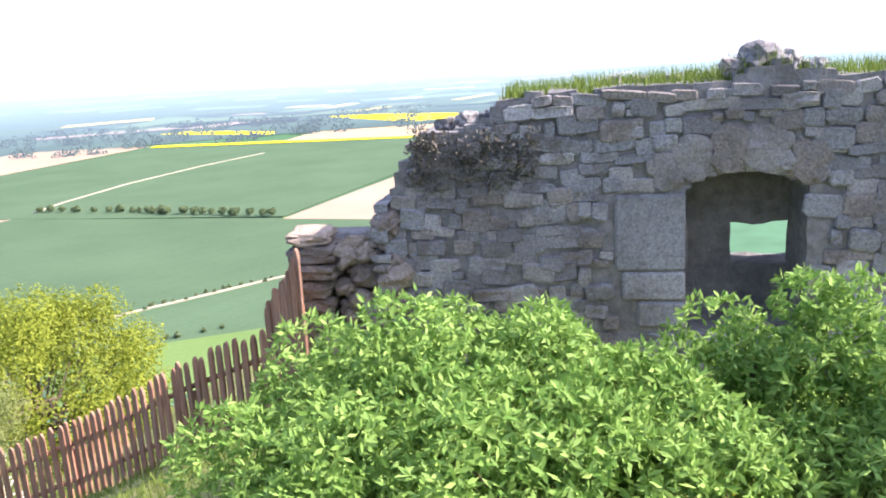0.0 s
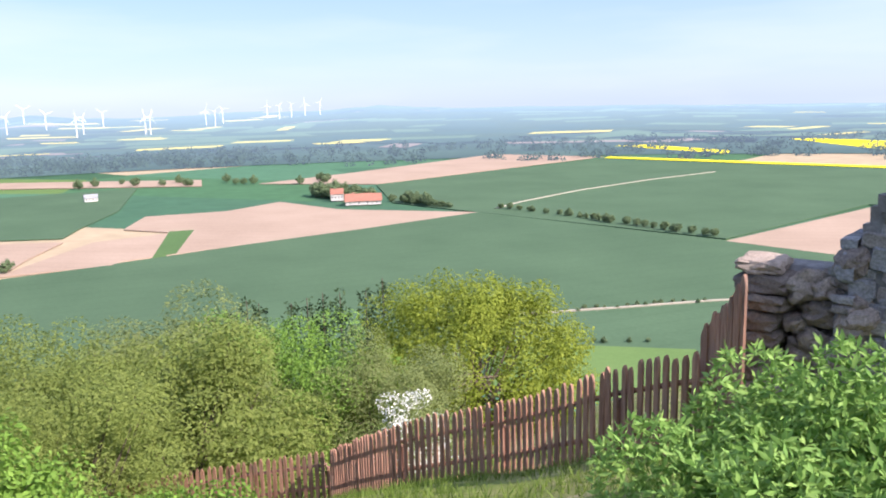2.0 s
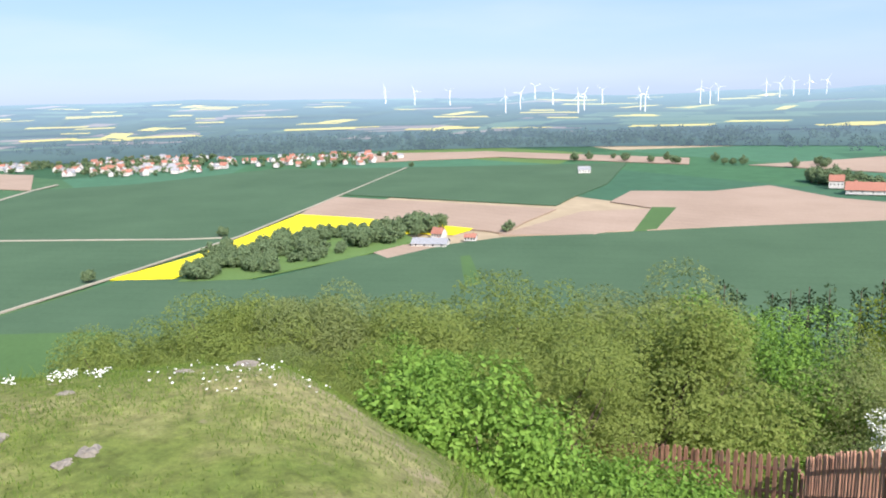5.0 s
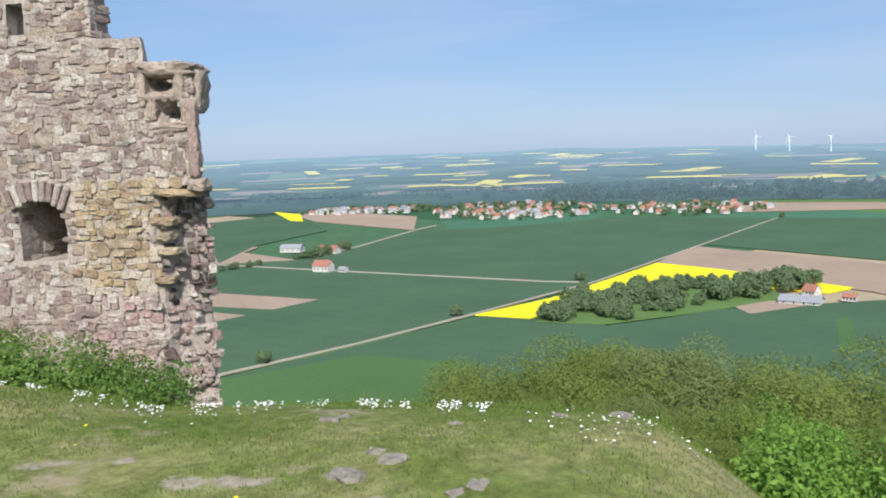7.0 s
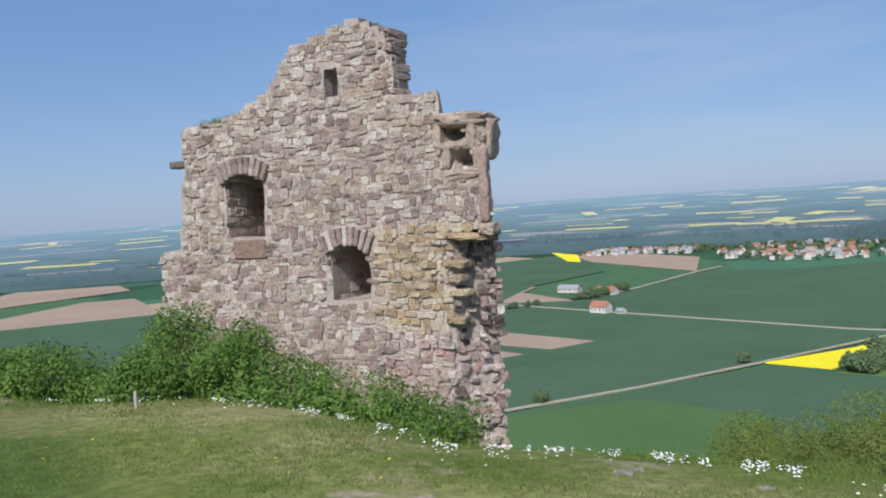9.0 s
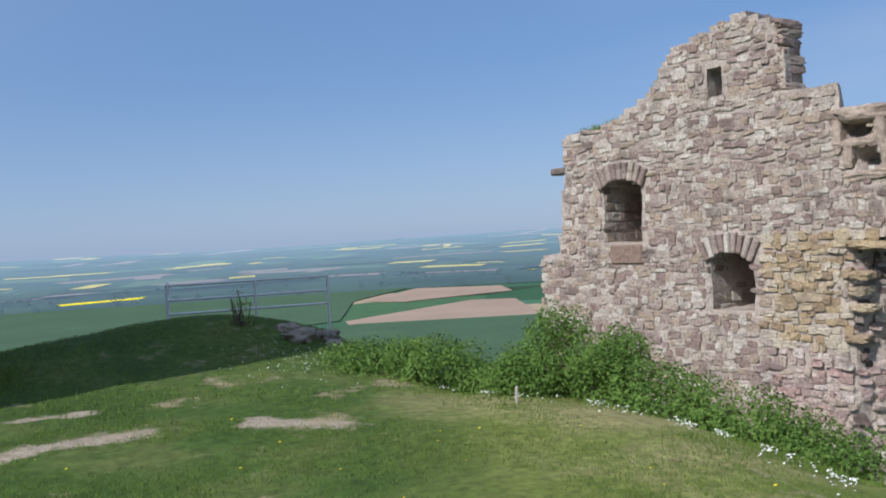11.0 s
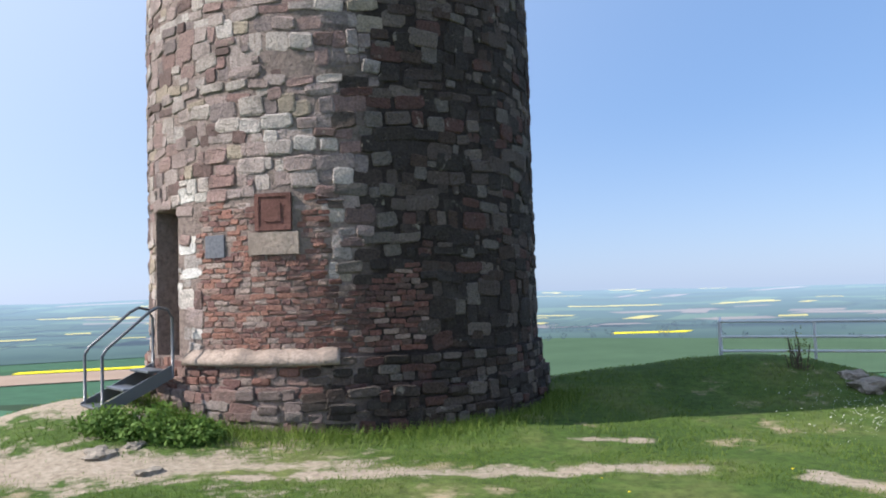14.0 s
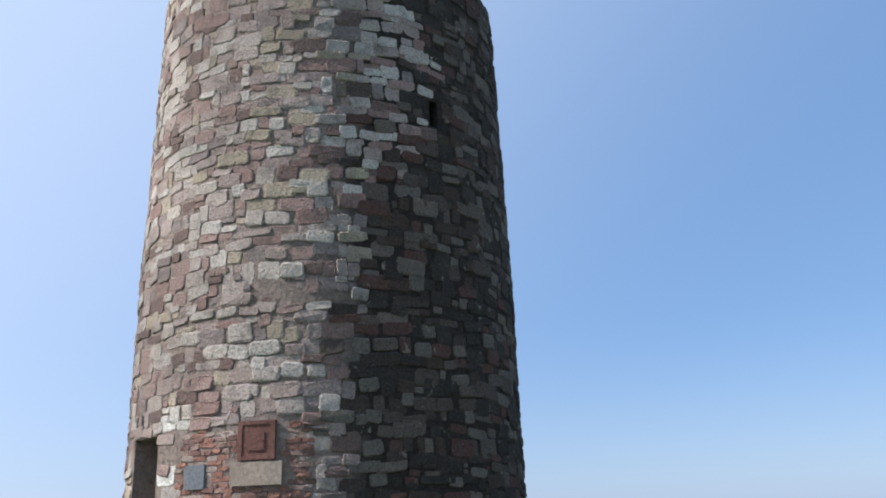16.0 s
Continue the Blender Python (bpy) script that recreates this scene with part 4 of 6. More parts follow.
    masonry(low, tower_place(TOWER_R + 0.13), PLINTH_STONE, tower, "plinth_stone", TOWER_AT + FRONT * 3, rng, (0.01, 0.04), 0.009, 120, 0.6)
    mid = lay(-full, full - 0.2, 0.5, 0.95, (0.14, 0.3), (0.07, 0.1), rng, lambda u, z, w, h: True)
    masonry([b for b in mid if shade_toned(*b[:2])], tower_place(TOWER_R + 0.05), SHADED_CRUST, tower, "sooty_plinth_brick", TOWER_AT + FRONT * 3, rng, (0.008, 0.028), 0.008, 120, 0.4)
    mid = [b for b in mid if not shade_toned(*b[:2])]
    masonry(mid, tower_place(TOWER_R + 0.05), TOWER_BRICK, tower, "plinth_brick", TOWER_AT + FRONT * 3, rng, (0.008, 0.028), 0.008, 120, 0.4)
    for ob in tower.children:
        if ob.matrix_parent_inverse == Matrix.Identity(4):
            ob.matrix_parent_inverse = tower.matrix_world.inverted()
    return tower


round_tower()


# ---- broken walls ----
def boulder(bm, m, rng, rough=0.35, sub=2, square=0.55):
    made = bmesh.ops.create_icosphere(bm, subdivisions=sub, radius=0.5)
    off = Vector((rng.uniform(0, 50), rng.uniform(0, 50), 0))
    for v in made["verts"]:
        p = v.co.copy()
        cube = p / max(abs(p.x), abs(p.y), abs(p.z)) * 0.42
        p = p.lerp(cube, square)
        p *= 1 + rough * noise.noise(p * 3.5 + off) + 0.5 * rough * noise.noise(p * 8 + off)
        v.co = m @ p


def broken_slab(name, parent, u_range, z_range, cell, keep, put, thick, material, label=""):
    """A wall of rough cells: keep(u, z) tells where it stands; put(u, z, d) gives the place at depth d."""
    nu = int((u_range[1] - u_range[0]) / cell)
    nz = int((z_range[1] - z_range[0]) / cell)
    layers = 5
    on = [[keep(u_range[0] + (i + 0.5) * cell, z_range[0] + (k + 0.5) * cell) for k in range(nz)] for i in range(nu)]
    ids, verts, faces = {}, [], []

    def v(i, k, d):
        key = (i, k, d)
        if key not in ids:
            u, z = u_range[0] + i * cell, z_range[0] + k * cell
            j = Vector((u * 3.1, z * 3.1, d * 0.8))
            u += cell * 0.45 * noise.noise(j)
            z += cell * 0.45 * noise.noise(j + Vector((7, 3, 1)))
            ids[key] = len(verts)
            verts.append(put(u, z, thick * d / layers + 0.02 * noise.noise(j * 2)))
        return ids[key]

    for i in range(nu):
        for k in range(nz):
            if not on[i][k]:
                continue
            faces.append((v(i, k, 0), v(i + 1, k, 0), v(i + 1, k + 1, 0), v(i, k + 1, 0)))
            faces.append((v(i, k, layers), v(i, k + 1, layers), v(i + 1, k + 1, layers), v(i + 1, k, layers)))
            for di, dk, a, b in ((-1, 0, (i, k + 1), (i, k)), (1, 0, (i + 1, k), (i + 1, k + 1)), (0, -1, (i, k), (i + 1, k)), (0, 1, (i + 1, k + 1), (i, k + 1))):
                p, q = i + di, k + dk
                if not (0 <= p < nu and 0 <= q < nz and on[p][q]):
                    for d in range(layers):
                        faces.append((v(*b, d), v(*a, d), v(*a, d + 1), v(*b, d + 1)))
    return raw(name, verts, faces, material, parent, label)


def profile(points):
    xs, zs = [p[0] for p in points], [p[1] for p in points]
    return lambda u: float(np.interp(u, xs, zs))


def arched(u, z, r, rise):
    """Inside an opening (u0, u1, z0, z1) with a flat arch above it."""
    if not (r[0] < u < r[1]) or z < r[2]:
        return False
    s = (u - (r[0] + r[1]) / 2) / ((r[1] - r[0]) / 2)
    return z < r[3] - rise * s * s


def voussoirs(thing, r, rise, put_at, n, t, material, count=9, length=0.24, depth=0.06):
    """The stones of a flat arch."""
    mid, half = (r[0] + r[1]) / 2, (r[1] - r[0]) / 2
    for i in range(count):
        s = -1.08 + 2.16 * (i + 0.5) / count
        lean = s * 0.42
        u = mid + s * half + math.sin(lean) * length / 2
        z = r[3] - rise * s * s + math.cos(lean) * length / 2
        bm = bmesh.new()
        box(bm, Matrix.Diagonal((2.16 * half / count * 1.02, depth * 2, length * random.uniform(0.85, 1.1), 1)), 0.015)
        ob = part("arch_stone", bm, material, thing)
        ob.matrix_local = Matrix.Translation(put_at(u, z)) @ Matrix((t, n, Vector((0, 0, 1)))).transposed().to_4x4() @ pose(0, 0, 0, 0, -math.degrees(lean) if t.dot(put_at(1, 0) - put_at(0, 0)) < 0 else math.degrees(lean), 0)


RUIN_X, RUIN_END, RUIN_THICK = -9.0, -4.1, 1.15
RUIN_TOP = profile([(-9.12, 1.2), (-8.88, 1.24), (-8.86, 2.4), (-8.62, 2.42), (-8.6, 2.9), (-7.6, 3.0), (-7.4, 3.12), (-7.15, 3.2), (-7.05, 3.35), (-6.92, 3.48), (-6.78, 3.7), (-6.66, 3.78), (-6.2, 3.84), (-5.8, 3.92), (-5.55, 3.84), (-5.37, 3.74), (-5.34, 3.5), (-5.3, 3.45), (-5.28, 2.97), (-4.72, 2.94), (-4.68, 2.72), (-4.5, 2.7), (-3.95, 2.6)])
WIN_A = (-7.94, -7.27, 1.38, 2.2)
WIN_B = (-6.35, -5.77, 0.5, 1.22)
WIN_C = (-6.22, -6.02, 3.06, 3.42)


HOLLOWS = ((-4.56, 2.5, 0.2), (-4.44, 2.16, 0.16))       # along the wall, height, radius


def ruin_edge(z):
    """Where the facing ends: whole above the string course, broken away below it."""
    ragged = 0.09 * noise.noise((z * 4.5, 2, 7)) + 0.05 * noise.noise((z * 11, 5, 7))
    return RUIN_END - 0.02 if z > 1.34 else -4.62 + 0.09 * min(0, z) + ragged


def ruin_recess(u, z):
    """How far the rubble core lies behind the face."""
    back = 0.0
    if z < 1.34:
        back = 0.1 * min(1, max(0, (u - ruin_edge(z)) / 0.05)) + 0.36 * min(1, max(0, (u + 4.66) / 0.36))
    for hu, hz, hr in HOLLOWS:
        back += 0.34 * min(1, max(0, 1.5 - 1.5 * math.hypot(u - hu, (z - hz) * 1.15) / hr))
    return back


def ruin_put(u, z, d):
    slant = 0.43 * min(1, max(0, (u + 5.3) / 0.9)) * d
    return (RUIN_X - ruin_recess(u, z) - d * (1.0 if z < 2.98 else 0.4), u - slant, min(z, 2.62) if u > -5.32 and d > 0.4 else z)


def ruin_stands(u, z):
    if z < 1.34 and u > -4.3 + 0.06 * noise.noise((z * 5, 1, 3)):
        return False
    if z > RUIN_TOP(u) + 0.05 * noise.noise((u * 5, z * 5, 0)):
        return False
    if u < -8.85 and z > 1.22:
        return False
    if u < -8.88 + 0.11 * (z - 0.2) and z > 1.22:
        return False
    return not (arched(u, z, WIN_A, 0.09) or arched(u, z, WIN_B, 0.1) or arched(u, z, WIN_C, 0.0))


def ruin():
    rng = random.Random(11)
    thing = tagged(empty("ruined_wall", pose(0, 0, 0)), "tall ruined palace wall of pale rubble with two arched windows", "ruin")
    n = Vector((1, 0, 0))
    t = n.cross(Vector((0, 0, 1)))
    broken_slab("wall_core", thing, (-9.12, RUIN_END), (-2.2, 4.0), 0.07, ruin_stands, ruin_put, RUIN_THICK, MORTAR)
    # blocked back of the windows, coloured darker to suggest the shade inside
    for r in (WIN_A, WIN_B):
        bm = bmesh.new()
        box(bm, Matrix.Translation((RUIN_X - RUIN_THICK + 0.08, (r[0] + r[1]) / 2, (r[2] + r[3]) / 2)) @ Matrix.Diagonal((0.2, r[1] - r[0] + 0.3, r[3] - r[2] + 0.3, 1)))
        part("window_back", bm, JOINT, thing)
    place = lambda u, z: (Vector((RUIN_X + 0.005, u, z)), t, n)

    def free(u, z, w, h):
        pts = [(u + a * w * 0.42, z + b * h * 0.42) for a in (-1, 0, 1) for b in (-1, 1)]
        return all(ruin_stands(*p) for p in pts) and u + w * 0.4 < ruin_edge(z) and ruin_recess(u, z) < 0.03 and not any(arched(u, z, (r[0] - 0.12, r[1] + 0.12, r[3] - 0.1, r[3] + 0.25), 0.05) for r in (WIN_A, WIN_B))

    def ochre(u, z):
        return u > -5.65 + 0.35 * noise.noise((z * 2, 1, 5)) and 0.12 < z < 1.4 or noise.noise((u * 0.9, z * 0.9, 12)) > 0.55

    stones = lay(-9.12, RUIN_END, -1.9, 4.0, (0.065, 0.18), (0.048, 0.105), rng, free)
    pink = lambda u, z: u > -5.75 + 0.4 * noise.noise((z * 2, 4, 5)) and z < 0.12 + 0.2 * noise.noise((u * 2, 3, 1))
    rosy = [s for s in stones if pink(s[0], s[1])]
    masonry(rosy, place, PINK_RUBBLE, thing, "pink_stone", (RUIN_X, -5, 0), rng, (0.006, 0.045), 0.008, 120, 1.0)
    stones = [s for s in stones if not pink(s[0], s[1])]
    plain = [s for s in stones if not ochre(s[0], s[1])]
    warm = [s for s in stones if ochre(s[0], s[1])]
    masonry(plain, place, RUIN_STONE, thing, "stone", (RUIN_X, -6.2, 0.9), rng, (0.004, 0.02), 0.005, 300, 0.9)
    masonry(warm, place, OCHRE_STONE, thing, "ochre_stone", (RUIN_X, -5, 0.8), rng, (0.006, 0.035), 0.007, 120, 0.7)
    for r, k in ((WIN_A, 9), (WIN_B, 9)):
        voussoirs(thing, r, 0.1, lambda u, z: Vector((RUIN_X + 0.01, u, z)), n, t, RUIN_STONE[0], k)
    # jamb stones in the reveals
    for r in (WIN_A, WIN_B):
        jn = Vector((0, 1, 0))
        jt = jn.cross(Vector((0, 0, 1)))
        js = lay(RUIN_X - RUIN_THICK + 0.2, RUIN_X - 0.02, r[2], r[3] - 0.1, (0.15, 0.3), (0.09, 0.15), rng, lambda *a: True)
        masonry(js, lambda u, z: (Vector((min(u, RUIN_X - 0.1), r[0] + 0.01, z)), jt, jn), RUIN_STONE, thing, "jamb_stone", (RUIN_X, r[0], r[2]), rng, (0.01, 0.025), 0.014)
    # the broken end, with its rubble core
    en = Vector((0.75, 0.66, 0)).normalized()
    et = en.cross(Vector((0, 0, 1)))
    ends = lay(-4.72, -4.3, -2.0, 1.3, (0.05, 0.13), (0.05, 0.12), rng, lambda u, z, w, h: u > ruin_edge(z) - 0.02 and rng.random() < 0.9)
    core_at = lambda u, z: (Vector((RUIN_X - ruin_recess(u, z) + 0.05 * noise.noise((u * 4, z * 4, 2)), u, z)), et, en)
    pale = [e for e in ends if noise.noise((e[0] * 5, e[1] * 3, 17)) > 0.02 - 0.25 * (e[1] < -0.1)]
    masonry(pale, core_at, PINK_RUBBLE, thing, "core_stone", (RUIN_X, -4.5, 0.5), rng, (0.01, 0.09), 0.006, 150, 1.0)
    masonry([e for e in ends if e not in pale], core_at, CORE_STONE, thing, "dark_core_stone", (RUIN_X, -4.5, 0.5), rng, (0.01, 0.07), 0.006, 150, 1.0)
    crng = random.Random(3)

    def lump(name, material, x, u, z, size, label="", turn=0):
        bm = bmesh.new()
        boulder(bm, Matrix.Translation((x, u, z)) @ pose(0, 0, 0, crng.uniform(-5, 5), crng.uniform(-5, 5), turn + crng.uniform(-6, 6)) @ Matrix.Diagonal((*size, 1)), crng, 0.16, 3, 0.9)
        part(name, bm, material, thing, label)

    # weathered head over the end: a top slab, its outer block, and ribs between the hollows
    lump("corbel", BUFF, RUIN_X - 0.24, -4.45, 2.61, (0.7, 0.72, 0.2), "weathered projecting corbel slab", 4)
    lump("corbel_block", BUFF, RUIN_X - 0.2, -4.17, 2.38, (0.4, 0.2, 0.52))
    for u, z, w, h in ((-4.5, 2.33, 0.5, 0.09), (-4.3, 2.42, 0.12, 0.3), (-4.73, 2.4, 0.1, 0.36), (-4.62, 2.2, 0.1, 0.26), (-4.25, 2.16, 0.1, 0.3), (-4.45, 1.99, 0.5, 0.1)):
        lump("rib_stone", BUFF, RUIN_X - 0.07, u, z, (0.26, w * 1.15, h * 1.15))
    for k in range(8):
        lump("quoin_stone", SHAFT if k % 3 else BUFF, RUIN_X - 0.21, -5.33 + crng.uniform(-0.02, 0.02), 3.03 + 0.1 * k, (0.5, 0.14, 0.12))
    # upright shaft and the string course that carries it
    for z in (1.58, 1.86, 2.12):
        lump("shaft_stone", SHAFT, RUIN_X + 0.0, -4.17, z, (0.17, 0.13, 0.34))
    lump("string_course", BUFF, RUIN_X - 0.02, -4.16, 1.36, (0.28, 0.24, 0.15))
    for u, z, w in ((-4.42, 1.27, 0.55), (-4.56, 0.96, 0.22), (-4.54, 0.62, 0.26), (-4.62, 0.3, 0.24), (-4.58, 0.8, 0.2)):
        lump("ledge_stone", OCHRE_STONE[0], RUIN_X - 0.06, u, z, (0.3, w * 1.1, 0.1))
    bm = bmesh.new()
    box(bm, Matrix.Translation((RUIN_X - 0.1, -8.75, 2.42)) @ Matrix.Diagonal((0.2, 0.3, 0.1, 1)), 0.02)
    part("beam_stub", bm, DARK_MORTAR, thing)
    bm = bmesh.new()
    box(bm, Matrix.Translation((RUIN_X - 0.06, -7.57, 1.22)) @ Matrix.Diagonal((0.2, 0.52, 0.26, 1)), 0.02)
    part("sill_block", bm, SILL, thing, "red-brown sill block")
    bm = bmesh.new()
    box(bm, Matrix.Translation((RUIN_X - 0.3, -5.24, 2.93)) @ Matrix.Diagonal((0.6, 0.42, 0.09, 1)), 0.03)
    part("cap_stone", bm, BUFF, thing)
    return thing


ruin()

WALL_Y, WALL_THICK = 8.0, 1.3
WALL_TOP = profile([(-1.95, 0.15), (-1.86, 0.2), (-1.8, 0.5), (-1.7, 0.7), (-1.6, 0.78), (-1.5, 0.95), (-0.8, 1.06), (-0.74, 1.26), (0.2, 1.3), (1.4, 1.31), (1.6, 1.42), (1.85, 1.46), (2.0, 1.36), (2.5, 1.3), (4.6, 1.3)])
NICHE = (1.0, 2.13, -1.1, 0.5)
LOOP = (1.52, 2.42, -0.66, -0.2)
ASHLAR = (0.34, 1.0, -1.05, 0.3)


def wall_stands(u, z):
    return z < WALL_TOP(u) + 0.06 * noise.noise((u * 4, z * 4, 8))


def old_wall():
    rng = random.Random(21)
    thing = tagged(empty("castle_wall", pose(0, 0, 0)), "grey shaded curtain wall with a deep arched loophole niche", "wall")
    n = Vector((0, -1, 0))
    t = n.cross(Vector((0, 0, 1)))
    jamb = WALL_THICK * 0.62
    broken_slab("wall_front", thing, (-1.95, 4.6), (-2.6, 1.6), 0.055, lambda u, z: wall_stands(u, z) and not arched(u, z, NICHE, 0.2), lambda u, z, d: (u, WALL_Y + d, z), jamb, JOINT)
    broken_slab("wall_back", thing, (-1.95, 4.6), (-2.6, 1.6), 0.11, lambda u, z: wall_stands(u, z) and not arched(u, z, LOOP, 0.03), lambda u, z, d: (u, WALL_Y + jamb - 0.03 + d, z), WALL_THICK - jamb, JOINT)
    place = lambda u, z: (Vector((u, WALL_Y - 0.005, z)), t, n)
    free = lambda u, z, w, h: all(wall_stands(u + a * w * 0.4, z + b * h * 0.4) and not arched(u + a * w * 0.45, z + b * h * 0.45, (NICHE[0] - 0.0, NICHE[1], NICHE[2], NICHE[3] + 0.02), 0.2) for a in (-1, 0, 1) for b in (-1, 1)) and not arched(u, z, (0.62, 2.4, 0.25, 0.92), 0.3) and not overlaps(u, z, w, h, ASHLAR, -0.04)
    stones = lay(-1.95, 4.6, -2.4, 1.5, (0.11, 0.38), (0.08, 0.19), rng, free)
    masonry(stones, place, WALL_STONE, thing, "stone", (0.4, WALL_Y, 0.3), rng, (0.02, 0.05), 0.002, 300, 0.75)
    # rough stones of the flat arch over the niche
    for s, w, high in ((-0.95, 0.26, 0.4), (-0.6, 0.34, 0.44), (-0.16, 0.32, 0.46), (0.3, 0.4, 0.46), (0.8, 0.34, 0.42)):
        bm = bmesh.new()
        boulder(bm, Matrix.Translation((1.53 + 0.74 * s, WALL_Y + 0.16, 0.5 - 0.19 * s * s + high * 0.41)) @ pose(0, 0, 0, 0, 24 * s, 0) @ Matrix.Diagonal((w * 1.38, 0.5, high * 1.2, 1)), rng, 0.13, 3, 0.9)
        part("arch_stone", bm, ARCH_STONE, thing)
    # dressed blocks of its jamb
    z = ASHLAR[2]
    for h, w in ((0.28, 0.46), (0.3, 0.6), (0.76, 0.66)):
        bm = bmesh.new()
        box(bm, Matrix.Translation((ASHLAR[1] - w / 2 + 0.01, WALL_Y + 0.37, z + h / 2)) @ pose(0, 0, 0, 0, rng.uniform(-1.5, 1.5), 0) @ Matrix.Diagonal((w, 0.82, h - 0.012, 1)), 0.025)
        part("jamb_stone", bm, WALL_STONE[0], thing)
        z += h
    # left end of the wall
    en = Vector((-1, 0, 0))
    et = en.cross(Vector((0, 0, 1)))
    ends = lay(WALL_Y, WALL_Y + WALL_THICK, -2.2, 0.2, (0.15, 0.35), (0.1, 0.2), rng, lambda *a: True)
    masonry(ends, lambda u, z: (Vector((-1.95, u, z)), et, en), WALL_STONE, thing, "end_stone", (-1.95, WALL_Y, 0), rng, (0.03, 0.1), 0.02, 60)
    return thing


old_wall()


def stone_pier():
    rng = random.Random(31)
    thing = tagged(empty("stone_pier", pose(-2.4, 8.2, -2.2)), "crumbling dark pier of stacked stones at the wall's end", "pier")
    base = Vector((2.4, -8.2, 2.2))
    bm = bmesh.new()
    box(bm, Matrix.Translation(base + Vector((-2.4, 8.45, -1.05))) @ Matrix.Diagonal((0.95, 0.5, 2.0, 1)), 0.08)
    part("core", bm, JOINT, thing)
    z = -1.9
    while z < 0.02:
        h = rng.uniform(0.13, 0.22)
        w = rng.uniform(0.42, 0.5)
        bm = bmesh.new()
        boulder(bm, Matrix.Translation(base + Vector((-2.93 + w / 2 + rng.uniform(-0.03, 0.03), 8.1 + rng.uniform(-0.03, 0.03), z + h / 2))) @ pose(0, 0, 0, rng.uniform(-2, 2), rng.uniform(-2.5, 2.5), rng.uniform(-6, 6)) @ Matrix.Diagonal((w * 1.2, 0.66, (h - 0.008) * 1.2, 1)), rng, 0.14, 3, 0.92)
        part("stone", bm, BROWN_STONE if z < -0.16 else BUFF, thing)
        z += h
    for i in range(64):
        x, zz = rng.uniform(-2.42, -1.8), rng.uniform(-1.6, 0.1)
        s = rng.uniform(0.2, 0.46)
        bm = bmesh.new()
        boulder(bm, Matrix.Translation(base + Vector((x, 8.1 + rng.uniform(-0.12, 0.15), zz))) @ pose(0, 0, 0, rng.uniform(-30, 30), rng.uniform(-30, 30), rng.uniform(0, 90)) @ Matrix.Diagonal((s, s, s * 0.72, 1)), rng, 0.34, 3)
        part("rubble", bm, BROWN_STONE, thing)
    return thing


BROWN_STONE = stone_material("brown_weathered_stone", ((0.33, 0.28, 0.245), (0.40, 0.345, 0.305), (0.24, 0.205, 0.185)), True, (0.09, 0.08, 0.07), 0.6)
stone_pier()


# ---- fences, rails and steps ----
def picket_mesh(seed):
    rng = random.Random(seed)
    bm = bmesh.new()
    w, t, h = 0.085, 0.028, 1.12 + rng.uniform(-0.03, 0.03)
    outline = [(-w / 2, -0.15), (w / 2, -0.15), (w / 2, h - 0.09), (w * 0.3, h - 0.03), (0, h), (-w * 0.3, h - 0.03), (-w / 2, h - 0.09)]
    front = [bm.verts.new((x, -t / 2 - 0.008 * (1 - (2 * x / w) ** 2), z)) for x, z in outline]
    back = [bm.verts.new((x, t / 2, z)) for x, z in outline]
    bm.faces.new(front)
    bm.faces.new(back[::-1])
    for i in range(7):
        bm.faces.new((front[i], back[i], back[(i + 1) % 7], front[(i + 1) % 7]))
    bmesh.ops.recalc_face_normals(bm, faces=bm.faces)
    me = bpy.data.meshes.new("picket")
    bm.to_mesh(me)
    bm.free()
    me.materials.append(FENCE_WOOD)
    return me


PICKETS = [picket_mesh(s) for s in range(6)]


def fence_run(points, label, spacing=0.14, lift=None, tall=1.0):
    """A picket fence along the ground through plan points (x, y); lift: heights of the foot at those points."""
    rng = random.Random(len(points) * 7 + int(points[0][0] * 10))
    thing = tagged(empty("picket_fence", pose(points[0][0], points[0][1], 0)), label, "fence", "picket fences")
    back = Matrix.Translation((-points[0][0], -points[0][1], 0))
    for i in range(len(points) - 1):
        a, b = Vector(points[i]), Vector(points[i + 1])
        d = b - a
        n = max(1, int(d.length / spacing))
        turn = math.degrees(math.atan2(d.y, d.x))
        foot = lambda s: ground_z(*(a + d * s)) if lift is None else lift[i] + (lift[i + 1] - lift[i]) * s
        for k in range(n):
            s = (k + 0.5) / n
            p = a + d * s
            ob = new("picket", PICKETS[rng.randrange(6)])
            ob.parent = thing
            ob.matrix_local = back @ pose(p.x, p.y, foot(s) + rng.uniform(-0.02, 0.02), rng.uniform(-1, 1), rng.uniform(-1.2, 1.2), turn + rng.uniform(-3, 3)) @ Matrix.Diagonal((1, 1, tall, 1))
        steps = max(1, int(d.length / 1.6))
        normal = Vector((-d.y, d.x)).normalized()
        for h in (0.28, 0.8) if lift is None else ():
            for k in range(steps):
                s0, s1 = k / steps, (k + 1) / steps
                p0, p1 = a + d * s0 - normal * 0.05, a + d * s1 - normal * 0.05
                bm = bmesh.new()
                tube(bm, [back @ Vector((*p0, foot(s0) + h * tall)), back @ Vector((*p1, foot(s1) + h * tall))], 0.035, 6)
                part("rail", bm, FENCE_WOOD, thing)
        for k in range(steps + 1 if lift is None else 0):
            s = k / steps
            p = a + d * s - normal * 0.12
            bm = bmesh.new()
            tube(bm, [back @ Vector((*p, foot(s) - 0.3)), back @ Vector((*p, foot(s) + 0.72 * tall))], 0.04, 7)
            part("post", bm, FENCE_WOOD, thing)
    return thing


